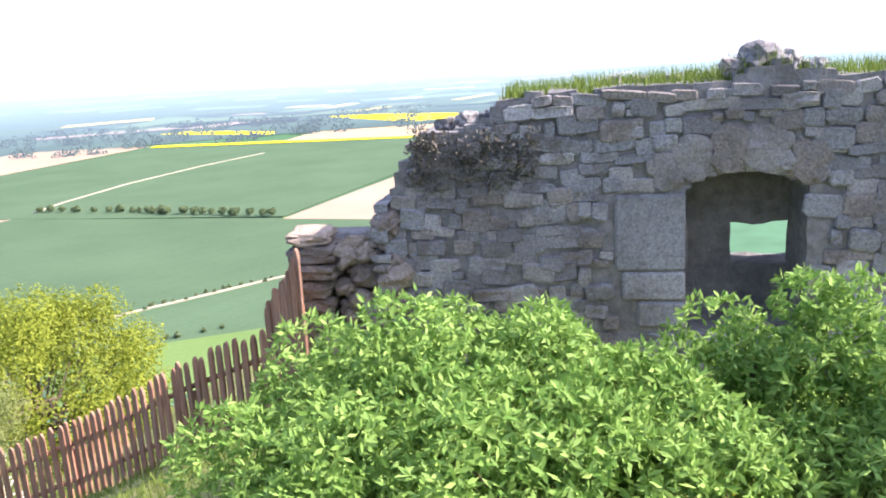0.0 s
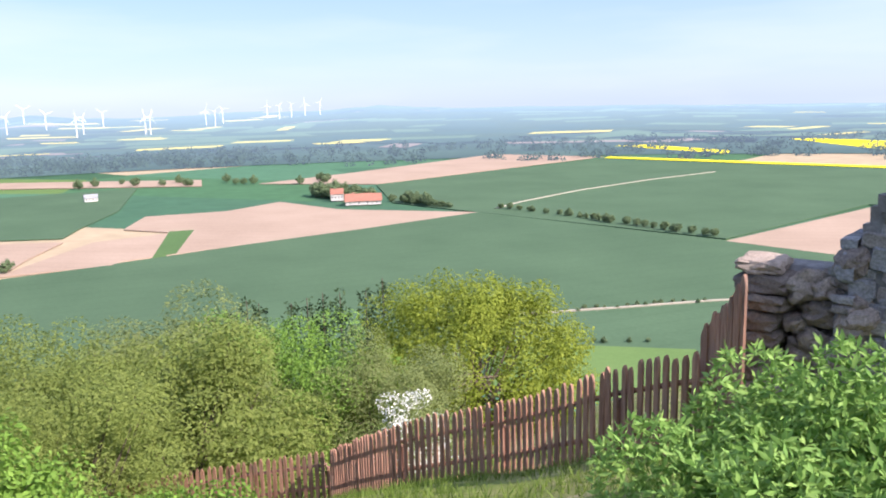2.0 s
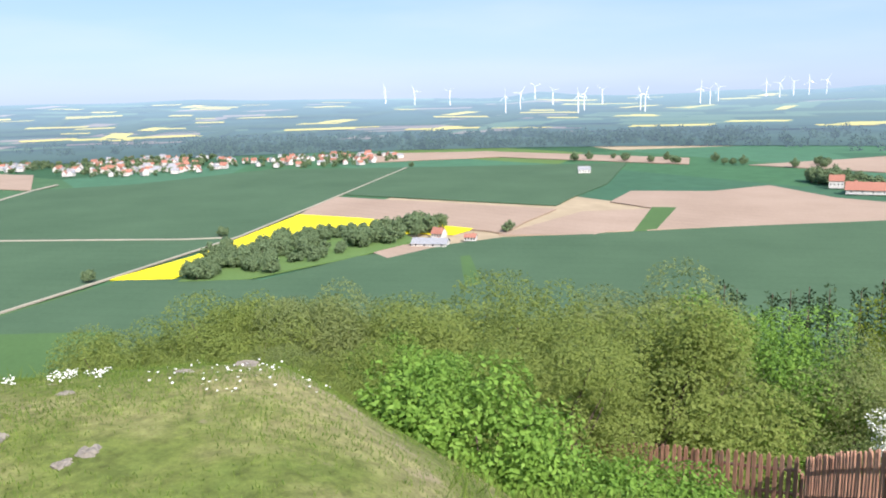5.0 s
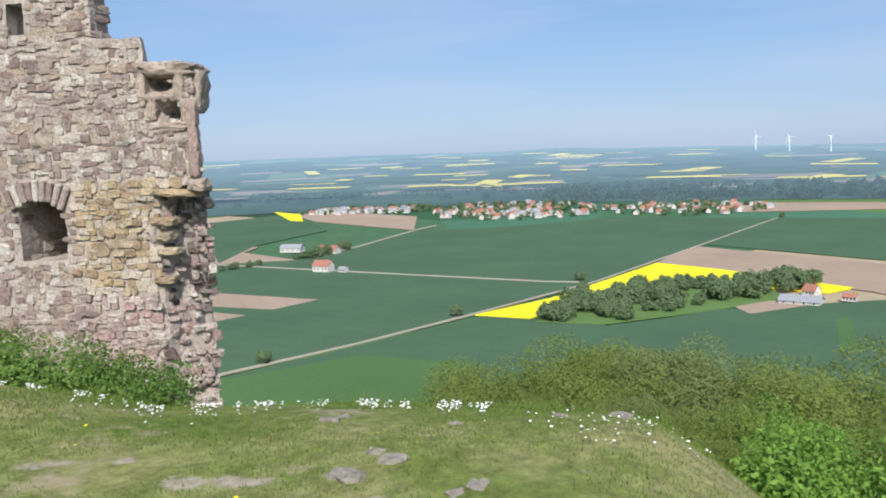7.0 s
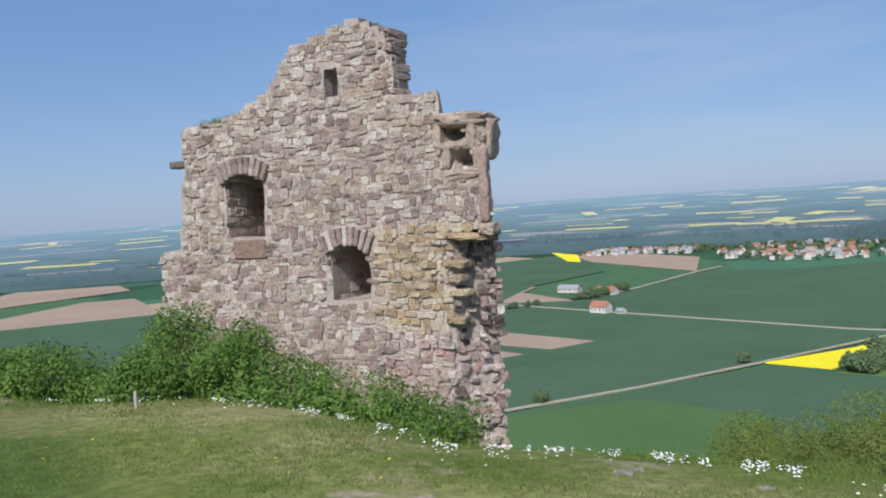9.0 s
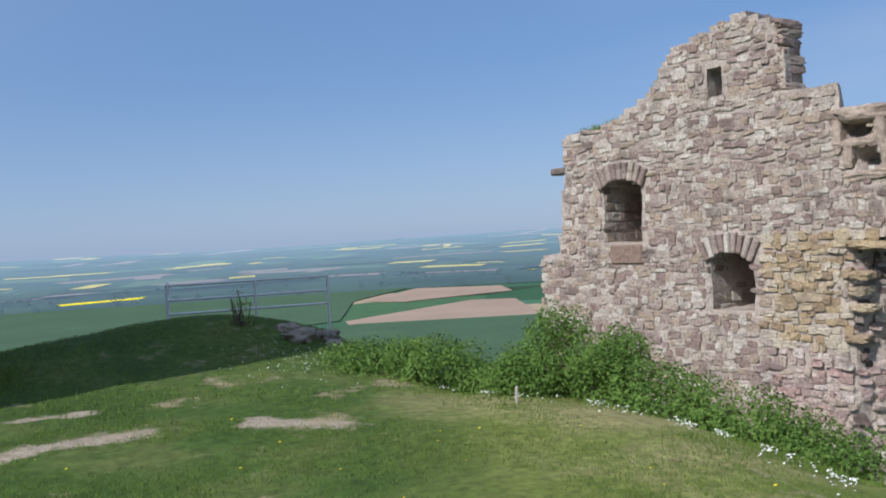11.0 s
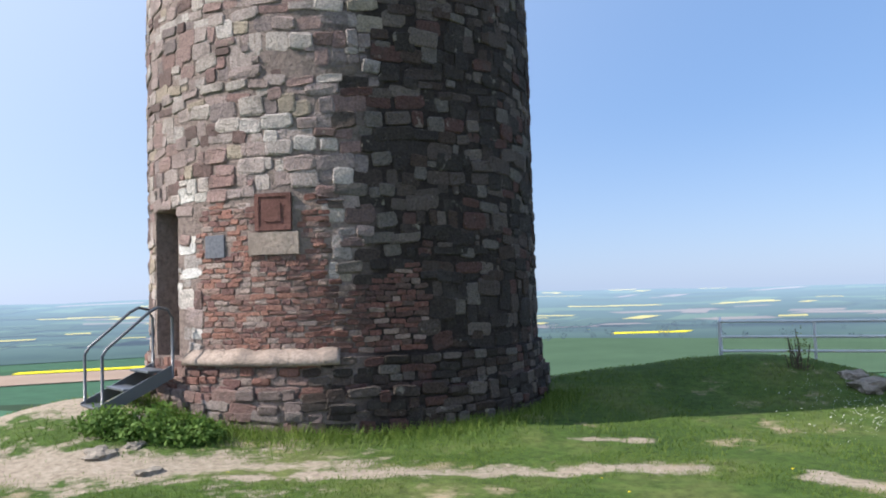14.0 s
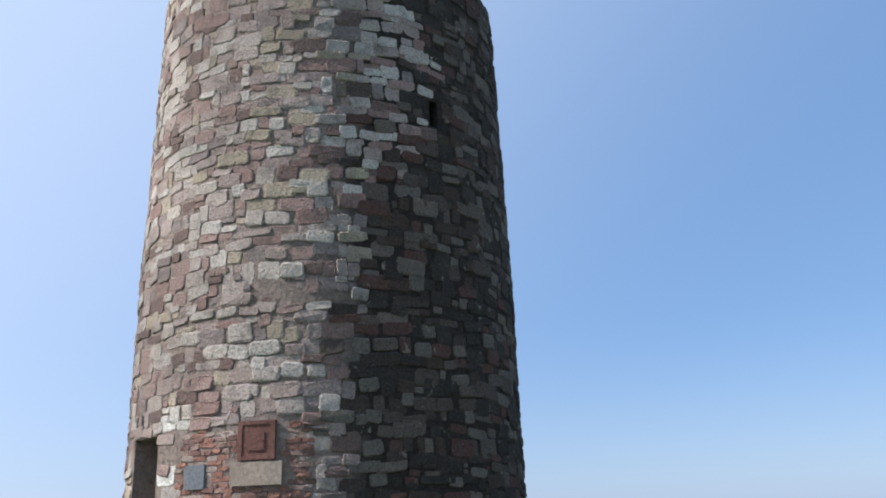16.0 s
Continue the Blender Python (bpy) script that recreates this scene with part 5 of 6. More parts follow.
fence_run([plan(21.2, 8.75), plan(22.6, 9.0), plan(27, 10.0), plan(35, 12), plan(42.5, 13.6), plan(47.6, 17.4)], "weathered red-brown picket fence running down the grass slope")
fence_run([plan(47.9, 17.5), plan(55, 18.6), plan(63, 20), plan(69, 21)], "weathered red-brown picket fence along the shrubs")
fence_run([(-2.7, 7.5), (-3.33, 8.05)], "steep run of red-brown pickets against the stone pier", 0.075, [-1.2, -2.0], 1.05)


def lookout_rail():
    """Galvanised tube railing on the mound."""
    corners = [(-5.15, -13.95), (-4.97, -13.5), (-6.34, -13.2), (-7.4, -12.66)]
    thing = tagged(empty("tube_railing", pose(-6, -13.3, 0.4)), "grey galvanised tube railing round the lookout", "railing")
    o = Vector((6, 13.3, -0.4))
    tops = [1.08, 1.05, 1.03, 1.03]
    for (x, y), z in zip(corners, tops):
        bm = bmesh.new()
        tube(bm, [o + Vector((x, y, ground_z(x, y) - 0.2)), o + Vector((x, y, z))], 0.024, 8)
        part("post", bm, STEEL, thing)
    for i in range(3):
        (xa, ya), (xb, yb) = corners[i], corners[i + 1]
        for drop in (0.0, 0.24, 0.46):
            bm = bmesh.new()
            tube(bm, [o + Vector((xa, ya, tops[i] - drop)), o + Vector((xb, yb, tops[i + 1] - drop))], 0.021, 8)
            part("rail", bm, STEEL, thing)


lookout_rail()


PAINTED = Nodes("grey_painted_steel", 0.4, 0.4, 0.5).done((0.12, 0.13, 0.14))


def door_steps():
    """Three steel steps with two bent handrails at the tower's door."""
    q = radians(56)
    out = FRONT * math.cos(q) + SIDE * math.sin(q)
    side = out.cross(Vector((0, 0, 1)))
    foot = TOWER_AT + out * (TOWER_R + 0.08) - side * 0.22
    thing = tagged(empty("door_steps", Matrix.Translation(foot)), "grey steel steps with bent tube handrails at the tower door", "steps")
    p = lambda s, o, z: side * s + out * o + Vector((0, 0, z))
    steel = PAINTED
    for s in (-0.3, 0.3):
        bm = bmesh.new()
        tube(bm, [p(s, 0.85, 0.3), p(s, 0.85, 1.05), p(s, 0.8, 1.13), p(s, 0.32, 1.52), p(s, 0.22, 1.57), p(s, 0.1, 1.54), p(s, 0.05, 1.44), p(s, 0.05, 0.75)], 0.019, 8)
        part("handrail", bm, steel, thing, "", True)
        bm = bmesh.new()
        a, b, c, d = p(s, 0.9, 0.36), p(s, 0.05, 0.74), p(s, 0.05, 0.9), p(s, 0.9, 0.5)
        w = side * 0.012
        lo = [bm.verts.new(v - w) for v in (a, b, c, d)]
        hi = [bm.verts.new(v + w) for v in (a, b, c, d)]
        bm.faces.new(lo[::-1])
        bm.faces.new(hi)
        for k in range(4):
            bm.faces.new((lo[k], lo[(k + 1) % 4], hi[(k + 1) % 4], hi[k]))
        part("stringer", bm, steel, thing)
    for k in range(3):
        bm = bmesh.new()
        m = Matrix((side, out, Vector((0, 0, 1)))).transposed().to_4x4()
        box(bm, Matrix.Translation(p(0, 0.78 - 0.28 * k, 0.47 + 0.18 * k)) @ m @ Matrix.Diagonal((0.58, 0.24, 0.03, 1)), 0.006)
        part("tread", bm, steel, thing)


door_steps()

# ---- plants on the hill ----
L_ELDER = "lush bright green elder bush with pointed leaflets"
for b, r, size, n, seed in ((11.5, 5.3, (0.8, 0.85, 0.50), 120, 1), (17.2, 5.2, (0.62, 0.7, 0.36), 80, 2), (2.5, 5.2, (0.75, 0.8, 0.37), 90, 3), (-16.3, 5.6, (0.62, 0.7, 0.56), 90, 4), (13.5, 4.3, (0.7, 0.6, 0.27), 60, 5), (3, 4.2, (0.75, 0.6, 0.25), 60, 6), (-25, 5.2, (0.9, 0.9, 0.5), 70, 7), (-3, 4.9, (0.5, 0.5, 0.29), 50, 15), (2.9, 5.5, (0.17, 0.17, 0.62), 16, 8), (-8.9, 5.6, (0.22, 0.22, 0.55), 20, 9), (-7, 4.6, (0.5, 0.5, 0.2), 36, 11), (-16, 4.5, (0.6, 0.4, 0.14), 30, 12)):
    tagged(shrub("elder_bush", seed, size, int(n * 0.22), 0.26, n * 165, 0.07, 0.022, ELDER, 9, at(b, r, 0.1), 0.84, 6, 0.35), L_ELDER, "bush", "elder bushes below the wall")
for b, r, size, seed in ((68.5, 7.2, (0.85, 0.8, 0.52), 8), (62.5, 7.6, (0.9, 0.8, 0.15), 9), (73, 7.2, (0.45, 0.5, 0.36), 10), (56, 8.4, (0.9, 0.7, 0.08), 13), (66, 7.0, (0.6, 0.5, 0.2), 14)):
    tagged(shrub("green_bush", seed, size, 60, 0.22, 6500, 0.06, 0.032, SHRUB_C, 9, at(b, r, 0.1)), "fresh green leafy bush on the grass slope", "bush", "green bushes on the slope")

oak = tagged(tree("spreading_tree", 15, 9.9, 5.7, 210, 0.88, 58000, 0.15, 0.095, OAK, 0.24, 60, at(37.7, 38, 0.9)), "broad young-leaved yellow-green tree on the slope", "tree")

KINDS = []
for k, (mat, lab, seed) in enumerate(((SHRUB_A, "dense olive-green thorn shrub on the slope", 41), (SHRUB_B, "grey-green thorn shrub with fine twigs on the slope", 42), (SHRUB_A, "tall olive-green thorn shrub on the slope", 43), (SHRUB_C, "fresh green leafy shrub on the slope", 44))):
    KINDS.append(tagged(shrub("thorn_shrub", seed, (2.0, 1.9, 1.75), 95, 0.46, 62000, 0.052, 0.034, mat, 40, at(86 - 5 * k, 24.5 + k, 0.9) @ Matrix.Diagonal((1.5, 1.5, 1.55, 1)), 0.66, fine=True), lab, "shrub", "shrubs on the slope"))
rng = random.Random(77)
# rows of the thicket: distance, fall of its tops below the eye in degrees, first and last bearing
for r, fall, first, last in ((17, 19.0, 78, 88), (20.5, 16.6, 66, 93), (24.5, 14.7, 58, 95), (30, 13.5, 44, 96)):
    b = first
    while b < last:
        rr = r + rng.uniform(-1.2, 1.2)
        d = fall + rng.uniform(-0.35, 0.7) + (2.3 if b < 50 else 0.0) + (1.5 if b > 94 else 0.0)
        x, y = -rr * math.sin(radians(b)), rr * math.cos(radians(b)) - 0.5
        tall = (1.65 - rr * math.tan(radians(d)) - ground_z(x, y) + 0.3) / 3.5
        src = KINDS[rng.choices((0, 1, 2, 3), (4, 4, 3, 0.5) if b > 60 else (1, 1, 1, 4))[0]]
        wide = tall * rng.uniform(1.0, 1.25)
        copy_thing(src, at(b, rr, 0.3, rng.uniform(0, 360)) @ Matrix.Diagonal((wide / 1.5, wide / 1.5, tall / 1.55, 1)))
        b += rng.uniform(0.7, 1.05) * math.degrees(2.0 * wide / rr)

# blossoming hawthorn, and dark conifers below the slope
bloom = tagged(shrub("flowering_hawthorn", 46, (1.1, 1.1, 1.35), 60, 0.35, 5000, 0.07, 0.04, SHRUB_B, 10, at(41.8, 21.5, 0.2)), "hawthorn shrub covered in white blossom on the slope", "shrub")
brng = np.random.default_rng(8)
bc, br = clumps(brng, (1.15, 1.15, 1.38), 36, 0.26)
bv, bf = leaf_cloud(brng, bc, br, 3400, 0.055, 0.05)
put_mesh("blossom", big_mesh("blossom", bv, bf), PETAL, bloom, "white blossom")


def conifer(b, r, height, seed):
    g = np.random.default_rng(seed)
    thing = tagged(empty("conifer", at(b, r, 0.2)), "dark narrow conifer standing below the slope", "tree", "conifers below the slope")
    bm = bmesh.new()
    tube(bm, [(0, 0, -0.5), (0, 0, height)], 0.2, 6, 0.03)
    part("trunk", bm, BARK, thing)
    cs, rs = [], []
    for k in range(60):
        h = g.uniform(0.15, 1.0)
        w = (1 - h) * height * 0.24 + 0.15
        a = g.uniform(0, 6.28)
        cs.append((math.cos(a) * w * 0.7, math.sin(a) * w * 0.7, h * height))
        rs.append(0.3 + w * 0.35)
    v, f = leaf_cloud(g, cs, rs, 3500, 0.35, 0.16, 0.6)
    put_mesh("crown", big_mesh("crown", v, f), DARKLEAF, thing)


for i, (b, r, h) in enumerate(((44, 62, 15.6), (45.2, 64, 15.4), (47, 60, 15.2), (48.2, 62, 16.0), (49.3, 61, 15.5), (50.4, 62, 15.4), (52.6, 63, 15.9), (53.4, 61, 15.8), (54.5, 62, 15.2), (55.8, 62, 14.8))):
    conifer(b, r, h, 300 + i)


# ---- the plain: woods, farms, village, turbines ----
far_trees = []
for seed in (51, 52, 53):
    far_trees.append(tagged(tree("field_tree", seed, 9, 4.2, 44, 1.3, 620, 1.1, 0.9, FARLEAF, 0.35, 6, pose(-560 - 12 * seed % 40, 26 + seed, PLAIN + 1), 0.7), "dark green round-crowned tree among the fields", "tree", "trees of the plain"))


def plant(x, y, size=1.0):
    s = size * rng.uniform(0.8, 1.2)
    copy_thing(far_trees[rng.randrange(3)], pose(x, y, PLAIN + 1, 0, 0, rng.uniform(0, 360)) @ Matrix.Diagonal((s, s, s, 1)))


def row(a, b, n, spread=4, size=1.0):
    for i in range(n):
        s = (i + rng.uniform(0.2, 0.8)) / n
        plant(a[0] + (b[0] - a[0]) * s + rng.uniform(-spread, spread), a[1] + (b[1] - a[1]) * s + rng.uniform(-spread, spread), size)


row((-432, 691), (-250, 637), 20, 3, 0.75)
row((-512, 707), (-440, 693), 6, 3, 0.75)
row((-648, 705), (-590, 690), 14, 7, 1.2)
row((-590, 690), (-560, 688), 6, 4, 0.8)
row((-800, 715), (-735, 700), 26, 16, 1.7)
row((-730, 690), (-690, 700), 12, 10, 1.5)
row((-700, 690), (-640, 720), 5, 8, 1.0)
row((-528, 2), (-606, 22), 26, 8, 1.1)
row((-540, 34), (-660, 100), 26, 14, 1.15)
row((-556, 26), (-650, 82), 24, 9, 1.2)
row((-600, 120), (-660, 190), 30, 16, 1.5)
row((-535, 30), (-600, 130), 12, 14, 0.9)
row((-590, 60), (-680, 140), 16, 14, 1.1)
row((-230, 362), (-171, 431), 16, 2, 0.28)
row((-160, 342), (-222, 300), 9, 2, 0.3)
row((-858, -270), (-931, -241), 12, 9, 0.9)
row((-880, -265), (-960, -236), 14, 10, 1.1)
row((-778, -327), (-825, -295), 6, 2, 0.85)
for p in ((-691, 25), (-546, -63), (-421, -155), (-620, 249), (-612, 243), (-1240, 335)):
    plant(*p, 0.9)
row((-1240, 620), (-900, 860), 16, 30, 1.3)

PLASTER = plain_stone("white_render", (0.60, 0.58, 0.55), 0.5, 0.05)
TILE = plain_stone("red_roof_tile", (0.36, 0.165, 0.12), 1.5, 0.1)
SLATE_ROOF = plain_stone("grey_roof", (0.30, 0.31, 0.33), 1.5, 0.1)
PANE = Nodes("window_glass", 0.1, 0, 0.5).done((0.03, 0.035, 0.04))


def house(label, x, y, turn, length, width, eaves, ridge, roof, windows=4):
    thing = tagged(empty("house", pose(x, y, PLAIN + 1.2, 0, 0, turn)), label, "house", "houses of the plain")
    bm = bmesh.new()
    box(bm, Matrix.Translation((0, 0, eaves / 2)) @ Matrix.Diagonal((length, width, eaves, 1)))
    for sx in (-0.5, 0.5):
        bm.faces.new([bm.verts.new(v) for v in ((sx * length, -width / 2, eaves), (sx * length, width / 2, eaves), (sx * length, 0, ridge))])
    part("wall", bm, PLASTER, thing)
    bm = bmesh.new()
    for s in (-1, 1):
        q = [(-0.53 * length, s * width * 0.56, eaves - 0.4), (0.53 * length, s * width * 0.56, eaves - 0.4), (0.53 * length, 0, ridge), (-0.53 * length, 0, ridge)]
        lo = [bm.verts.new(v) for v in q]
        hi = [bm.verts.new((a, b, c + 0.3)) for a, b, c in q]
        bm.faces.new(lo[::-1])
        bm.faces.new(hi)
        for k in range(4):
            bm.faces.new((lo[k], lo[(k + 1) % 4], hi[(k + 1) % 4], hi[k]))
    top = part("roof", bm, roof, thing)
    bm = bmesh.new()
    box(bm, Matrix.Translation((length * 0.22, 0.6, ridge + 0.3)) @ Matrix.Diagonal((0.8, 0.8, 1.6, 1)))
    part("chimney", bm, TILE, top)
    for k in range(windows):
        for s in (-1, 1):
            bm = bmesh.new()
            box(bm, Matrix.Translation((length * ((k + 0.5) / windows - 0.5), s * width / 2, eaves * 0.55)) @ Matrix.Diagonal((1.2, 0.12, 1.5, 1)))
            part("window", bm, PANE, thing)
    return thing


house("long farm barn with a red tiled roof", -672, 664, 45, 40, 17, 4.5, 12, TILE)
house("red-roofed farm building among trees", -690, 664, 130, 26, 13, 5, 11, TILE)
house("white farmhouse with a red roof", -728, 676, 45, 15, 11, 8, 14, TILE)
house("grey-roofed long farm hall", -581, 170, 60, 26, 14, 2.4, 5.4, SLATE_ROOF)
house("red-roofed house beside the farm hall", -612, 186, 40, 10, 8, 3.4, 7.6, TILE)
house("small shed with an orange tiled roof", -588, 204, 60, 9, 7, 3, 5, TILE)
house("isolated white house with a red roof", -770, -217, 70, 18, 11, 6, 11, TILE)
house("small white shed beside a field", -764, -196, 70, 8, 6, 3, 5, SLATE_ROOF)
house("long grey-roofed farm building", -936, -300, 80, 26, 13, 5, 9, SLATE_ROOF)
house("red-roofed barn behind trees", -915, -250, 70, 24, 12, 4, 9, TILE)
house("white farm building at a meadow", -1020, 520, 70, 16, 10, 5, 9, SLATE_ROOF)

cottage = [house("white village house with a red roof", -1330, -60, 20, 13, 10, 6, 11, TILE, 3), house("white village house with a grey roof", -1420, -20, 110, 14, 10, 6, 10, SLATE_ROOF, 3), house("village house with a steep red roof", -1390, 60, 60, 12, 9, 5, 10, TILE, 3)]


def village_spot():
    """A plan point in the village, dense in its two cores."""
    while True:
        x, y = rng.uniform(-1780, -1320), rng.uniform(-220, 370)
        near = min(((x + 1500) / 190) ** 2 + ((y + 60) / 130) ** 2, ((x + 1450) / 110) ** 2 + ((y - 235) / 125) ** 2)
        if near < 0.5 or near < 1.3 and rng.random() < 0.5:
            return x, y


for i in range(255):
    if i < 185:
        x, y = village_spot()
    else:                                # the row of newer houses
        x, y = rng.uniform(-1640, -1520), rng.uniform(-455, -255)
    copy_thing(cottage[rng.choices((0, 1, 2), (3, 3, 2) if i < 185 else (1, 8, 1))[0]], pose(x, y, PLAIN + 1.2, 0, 0, rng.choice((0, 90)) + rng.uniform(-25, 25)) @ Matrix.Diagonal((0.82, 0.82, rng.uniform(0.6, 0.9), 1)))
vg = np.random.default_rng(71)
tc, tr = [], []
for i in range(300):
    x, y = village_spot() if i < 240 else (rng.uniform(-1680, -1510), rng.uniform(-470, -180))
    for k in range(6):
        tc.append((x + vg.normal() * 2.2, y + vg.normal() * 2.2, PLAIN + 1 + vg.uniform(1.5, 8)))
        tr.append(vg.uniform(1.6, 2.8))
tv, tf = leaf_cloud(vg, tc, tr, 30 * len(tc), 1.6, 1.3, face=1.0)
tv, tf = with_cores(vg, tv, tf, tc, tr, 0.8)
tagged(put_mesh("village_trees", big_mesh("village_trees", tv, tf), FARLEAF), "green garden trees between the village houses", "trees", "", "stuff")

WHITE_STEEL = Nodes("white_painted_steel", 0.4).done((0.82, 0.83, 0.85))


def turbine(bearing, r, turn):
    a = radians(bearing)
    thing = tagged(empty("wind_turbine", pose(-r * math.sin(a), r * math.cos(a), far_z(bearing, r), 0, 0, bearing + rng.uniform(-35, 35))), "white three-bladed wind turbine on the far plain", "wind turbine", "wind turbines")
    bm = bmesh.new()
    tube(bm, [(0, 0, -5), (0, 0, 68)], 2.0, 10, 1.2)
    part("mast", bm, WHITE_STEEL, thing)
    bm = bmesh.new()
    box(bm, Matrix.Translation((0, 1.5, 69)) @ Matrix.Diagonal((3, 9, 3, 1)), 0.6)
    nacelle = part("nacelle", bm, WHITE_STEEL, thing)
    for k in range(3):
        q = radians(turn + 120 * k)
        d = Vector((math.sin(q), 0, math.cos(q)))
        s = Vector((d.z, 0, -d.x))
        bm = bmesh.new()
        hub = Vector((0, -3.6, 69))
        ring = lambda p, w, t: [bm.verts.new(p + s * u * w + Vector((0, v * t, 0))) for u, v in ((-1, 0), (0, -1), (1, 0), (0, 1))]
        rings = [ring(hub, 0.7, 0.6), ring(hub + d * 7, 1.0, 0.4), ring(hub + d * 33, 0.25, 0.12)]
        for a0, b0 in zip(rings, rings[1:]):
            for j in range(4):
                bm.faces.new((a0[j], a0[(j + 1) % 4], b0[(j + 1) % 4], b0[j]))
        part("blade", bm, WHITE_STEEL, nacelle)


for i, (b, r) in enumerate(((68.3, 3400), (67.3, 3700), (65.1, 3900), (63.4, 3350), (63.0, 3500), (61.8, 4000), (59.3, 3400), (59.0, 3300), (72.1, 4200), (74.5, 4300), (55.5, 3900), (54.9, 3800), (54.4, 4000), (51.5, 4300), (50.7, 4200), (49.9, 4350), (49.0, 4400), (48.0, 4400), (66.3, 4300), (76.5, 4500))):
    turbine(b, r, 37 * i)


def far_wood(label, seed, b0, b1, r0, r1, count, clump=9.0, gaps=-0.12, each=80):
    """A belt of distant woodland."""
    g = np.random.default_rng(seed)
    cs, rs = [], []
    for i in range(count):
        bearing, r = g.uniform(b0, b1), g.uniform(r0, r1)
        b = radians(bearing)
        if noise.noise((b * 14, r * 0.008, seed)) < gaps:
            continue
        cs.append((-r * math.sin(b), r * math.cos(b), far_z(bearing, r) + g.uniform(2, 9)))
        rs.append(clump * g.uniform(0.6, 1.2))
    v, f = leaf_cloud(g, cs, rs, len(cs) * each, 0.45 * clump, 0.4 * clump)
    tagged(put_mesh("far_wood", big_mesh("far_wood", v, f), FAR_WOOD), label, "wood", "", "stuff")


far_wood("dark belt of woodland beyond the fields", 1, 50, 90, 1700, 2300, 1000, 9, -0.16, 56)
far_wood("distant hedged woodland beyond the village", 2, 84, 128, 1900, 2380, 420, 8, 0.0, 50)
far_wood("far wooded belt below the low hills", 3, 10, 50, 1560, 2350, 620, 9, 0.05, 50)
far_wood("scattered far trees towards the horizon", 4, 130, 175, 1700, 2400, 260, 6.0, 0.05, 40)


# ---- small things on the hilltop ----
def ground_points(rng, count, bearings, radii):
    """Plan points spread evenly over part of the hilltop."""
    b = np.radians(rng.uniform(bearings[0], bearings[1], count))
    r = np.sqrt(rng.uniform(radii[0] ** 2, radii[1] ** 2, count))
    x, y = -r * np.sin(b), r * np.cos(b) - 0.5
    return x, y, np.array([ground_z(p, q) for p, q in zip(x, y)])


def blades(name, label, seed, count, bearings, radii, height, width, patch=0.0):
    rng = np.random.default_rng(seed)
    x, y, z = ground_points(rng, count, bearings, radii)
    keep = np.array([noise.noise((p * 0.9, q * 0.9, 6)) + rng.uniform(-0.3, 0.3) > patch for p, q in zip(x, y)])
    keep &= np.array([worn_at(p, q) > rng.uniform(0.2, 1.5) for p, q in zip(x, y)])
    keep &= np.hypot(x - TOWER_AT.x, y - TOWER_AT.y) > TOWER_R + 0.1
    x, y, z = x[keep], y[keep], z[keep]
    n = len(x)
    a = rng.uniform(0, 2 * math.pi, n)
    h = height * rng.uniform(0.5, 1.4, n)
    lean = rng.normal(size=(n, 2)) * 0.4 * h[:, None]
    p = np.stack([x, y, z - 0.01], 1)
    side = np.stack([np.cos(a), np.sin(a), np.zeros(n)], 1) * width / 2
    tip = p + np.stack([lean[:, 0], lean[:, 1], h], 1)
    verts = np.stack([p - side, p + side, tip], 1).reshape(-1, 3)
    faces = np.arange(3 * n).reshape(-1, 3)
    tagged(put_mesh(name, big_mesh(name, verts, faces), BLADE), label, "grass", "", "stuff")


blades("short_grass", "short green turf blades on the hilltop", 1, 200000, (68, 205), (2.6, 8.5), 0.03, 0.0085, -0.12)
blades("short_grass", "short green turf blades farther out on the top", 2, 100000, (80, 205), (8.5, 15), 0.042, 0.012, -0.12)
blades("slope_grass", "lush green grass on the slope below", 3, 45000, (-30, 70), (3.0, 16), 0.13, 0.014, -0.25)
blades("tall_grass", "tufts of taller grass along the hill's edge", 4, 2600, (80, 126), (6.4, 8.5), 0.11, 0.009, 0.1)


def flowers(name, label, seed, points, size, material, height):
    rng = np.random.default_rng(seed)
    verts, faces = [], []
    for x, y in points:
        z = ground_z(x, y) + height * rng.uniform(0.5, 1.3)
        s = size * rng.uniform(0.7, 1.3)
        tilt = rng.normal(size=2) * 0.3
        k = len(verts)
        verts.append((x, y, z + s * 0.15))
        for q in range(6):
            a = 2 * math.pi * q / 6 + tilt[0]
            verts.append((x + s * math.cos(a), y + s * math.sin(a), z + s * tilt[1] * math.cos(a)))
        faces += [(k, k + 1 + q, k + 1 + (q + 1) % 6) for q in range(6)]
    tagged(raw(name, verts, faces, material), label, "flowers", "", "stuff")


frng = random.Random(9)
edge_flowers = []
for i in range(2700):
    b = frng.uniform(92, 150)
    if noise.noise((b * 0.55, 0, 3)) + 0.5 * noise.noise((b * 2.1, 0, 5)) + frng.uniform(-0.15, 0.15) < 0.04:
        continue
    r = edge_at(b)[0] * 0.985 + frng.gauss(0.2, 0.28)
    edge_flowers.append(plan(b, r))
for i in range(420):
    b = frng.gauss(150.5, 2.2)
    edge_flowers.append(plan(b, 11.6 + frng.gauss(0, 0.9)))
for i in range(70):
    edge_flowers.append(plan(frng.gauss(84, 3), 5.6 + frng.gauss(0, 0.4)))
flowers("white_flowers", "low white chickweed flowers along the turf edge", 3, edge_flowers, 0.0085, PETAL, 0.04)
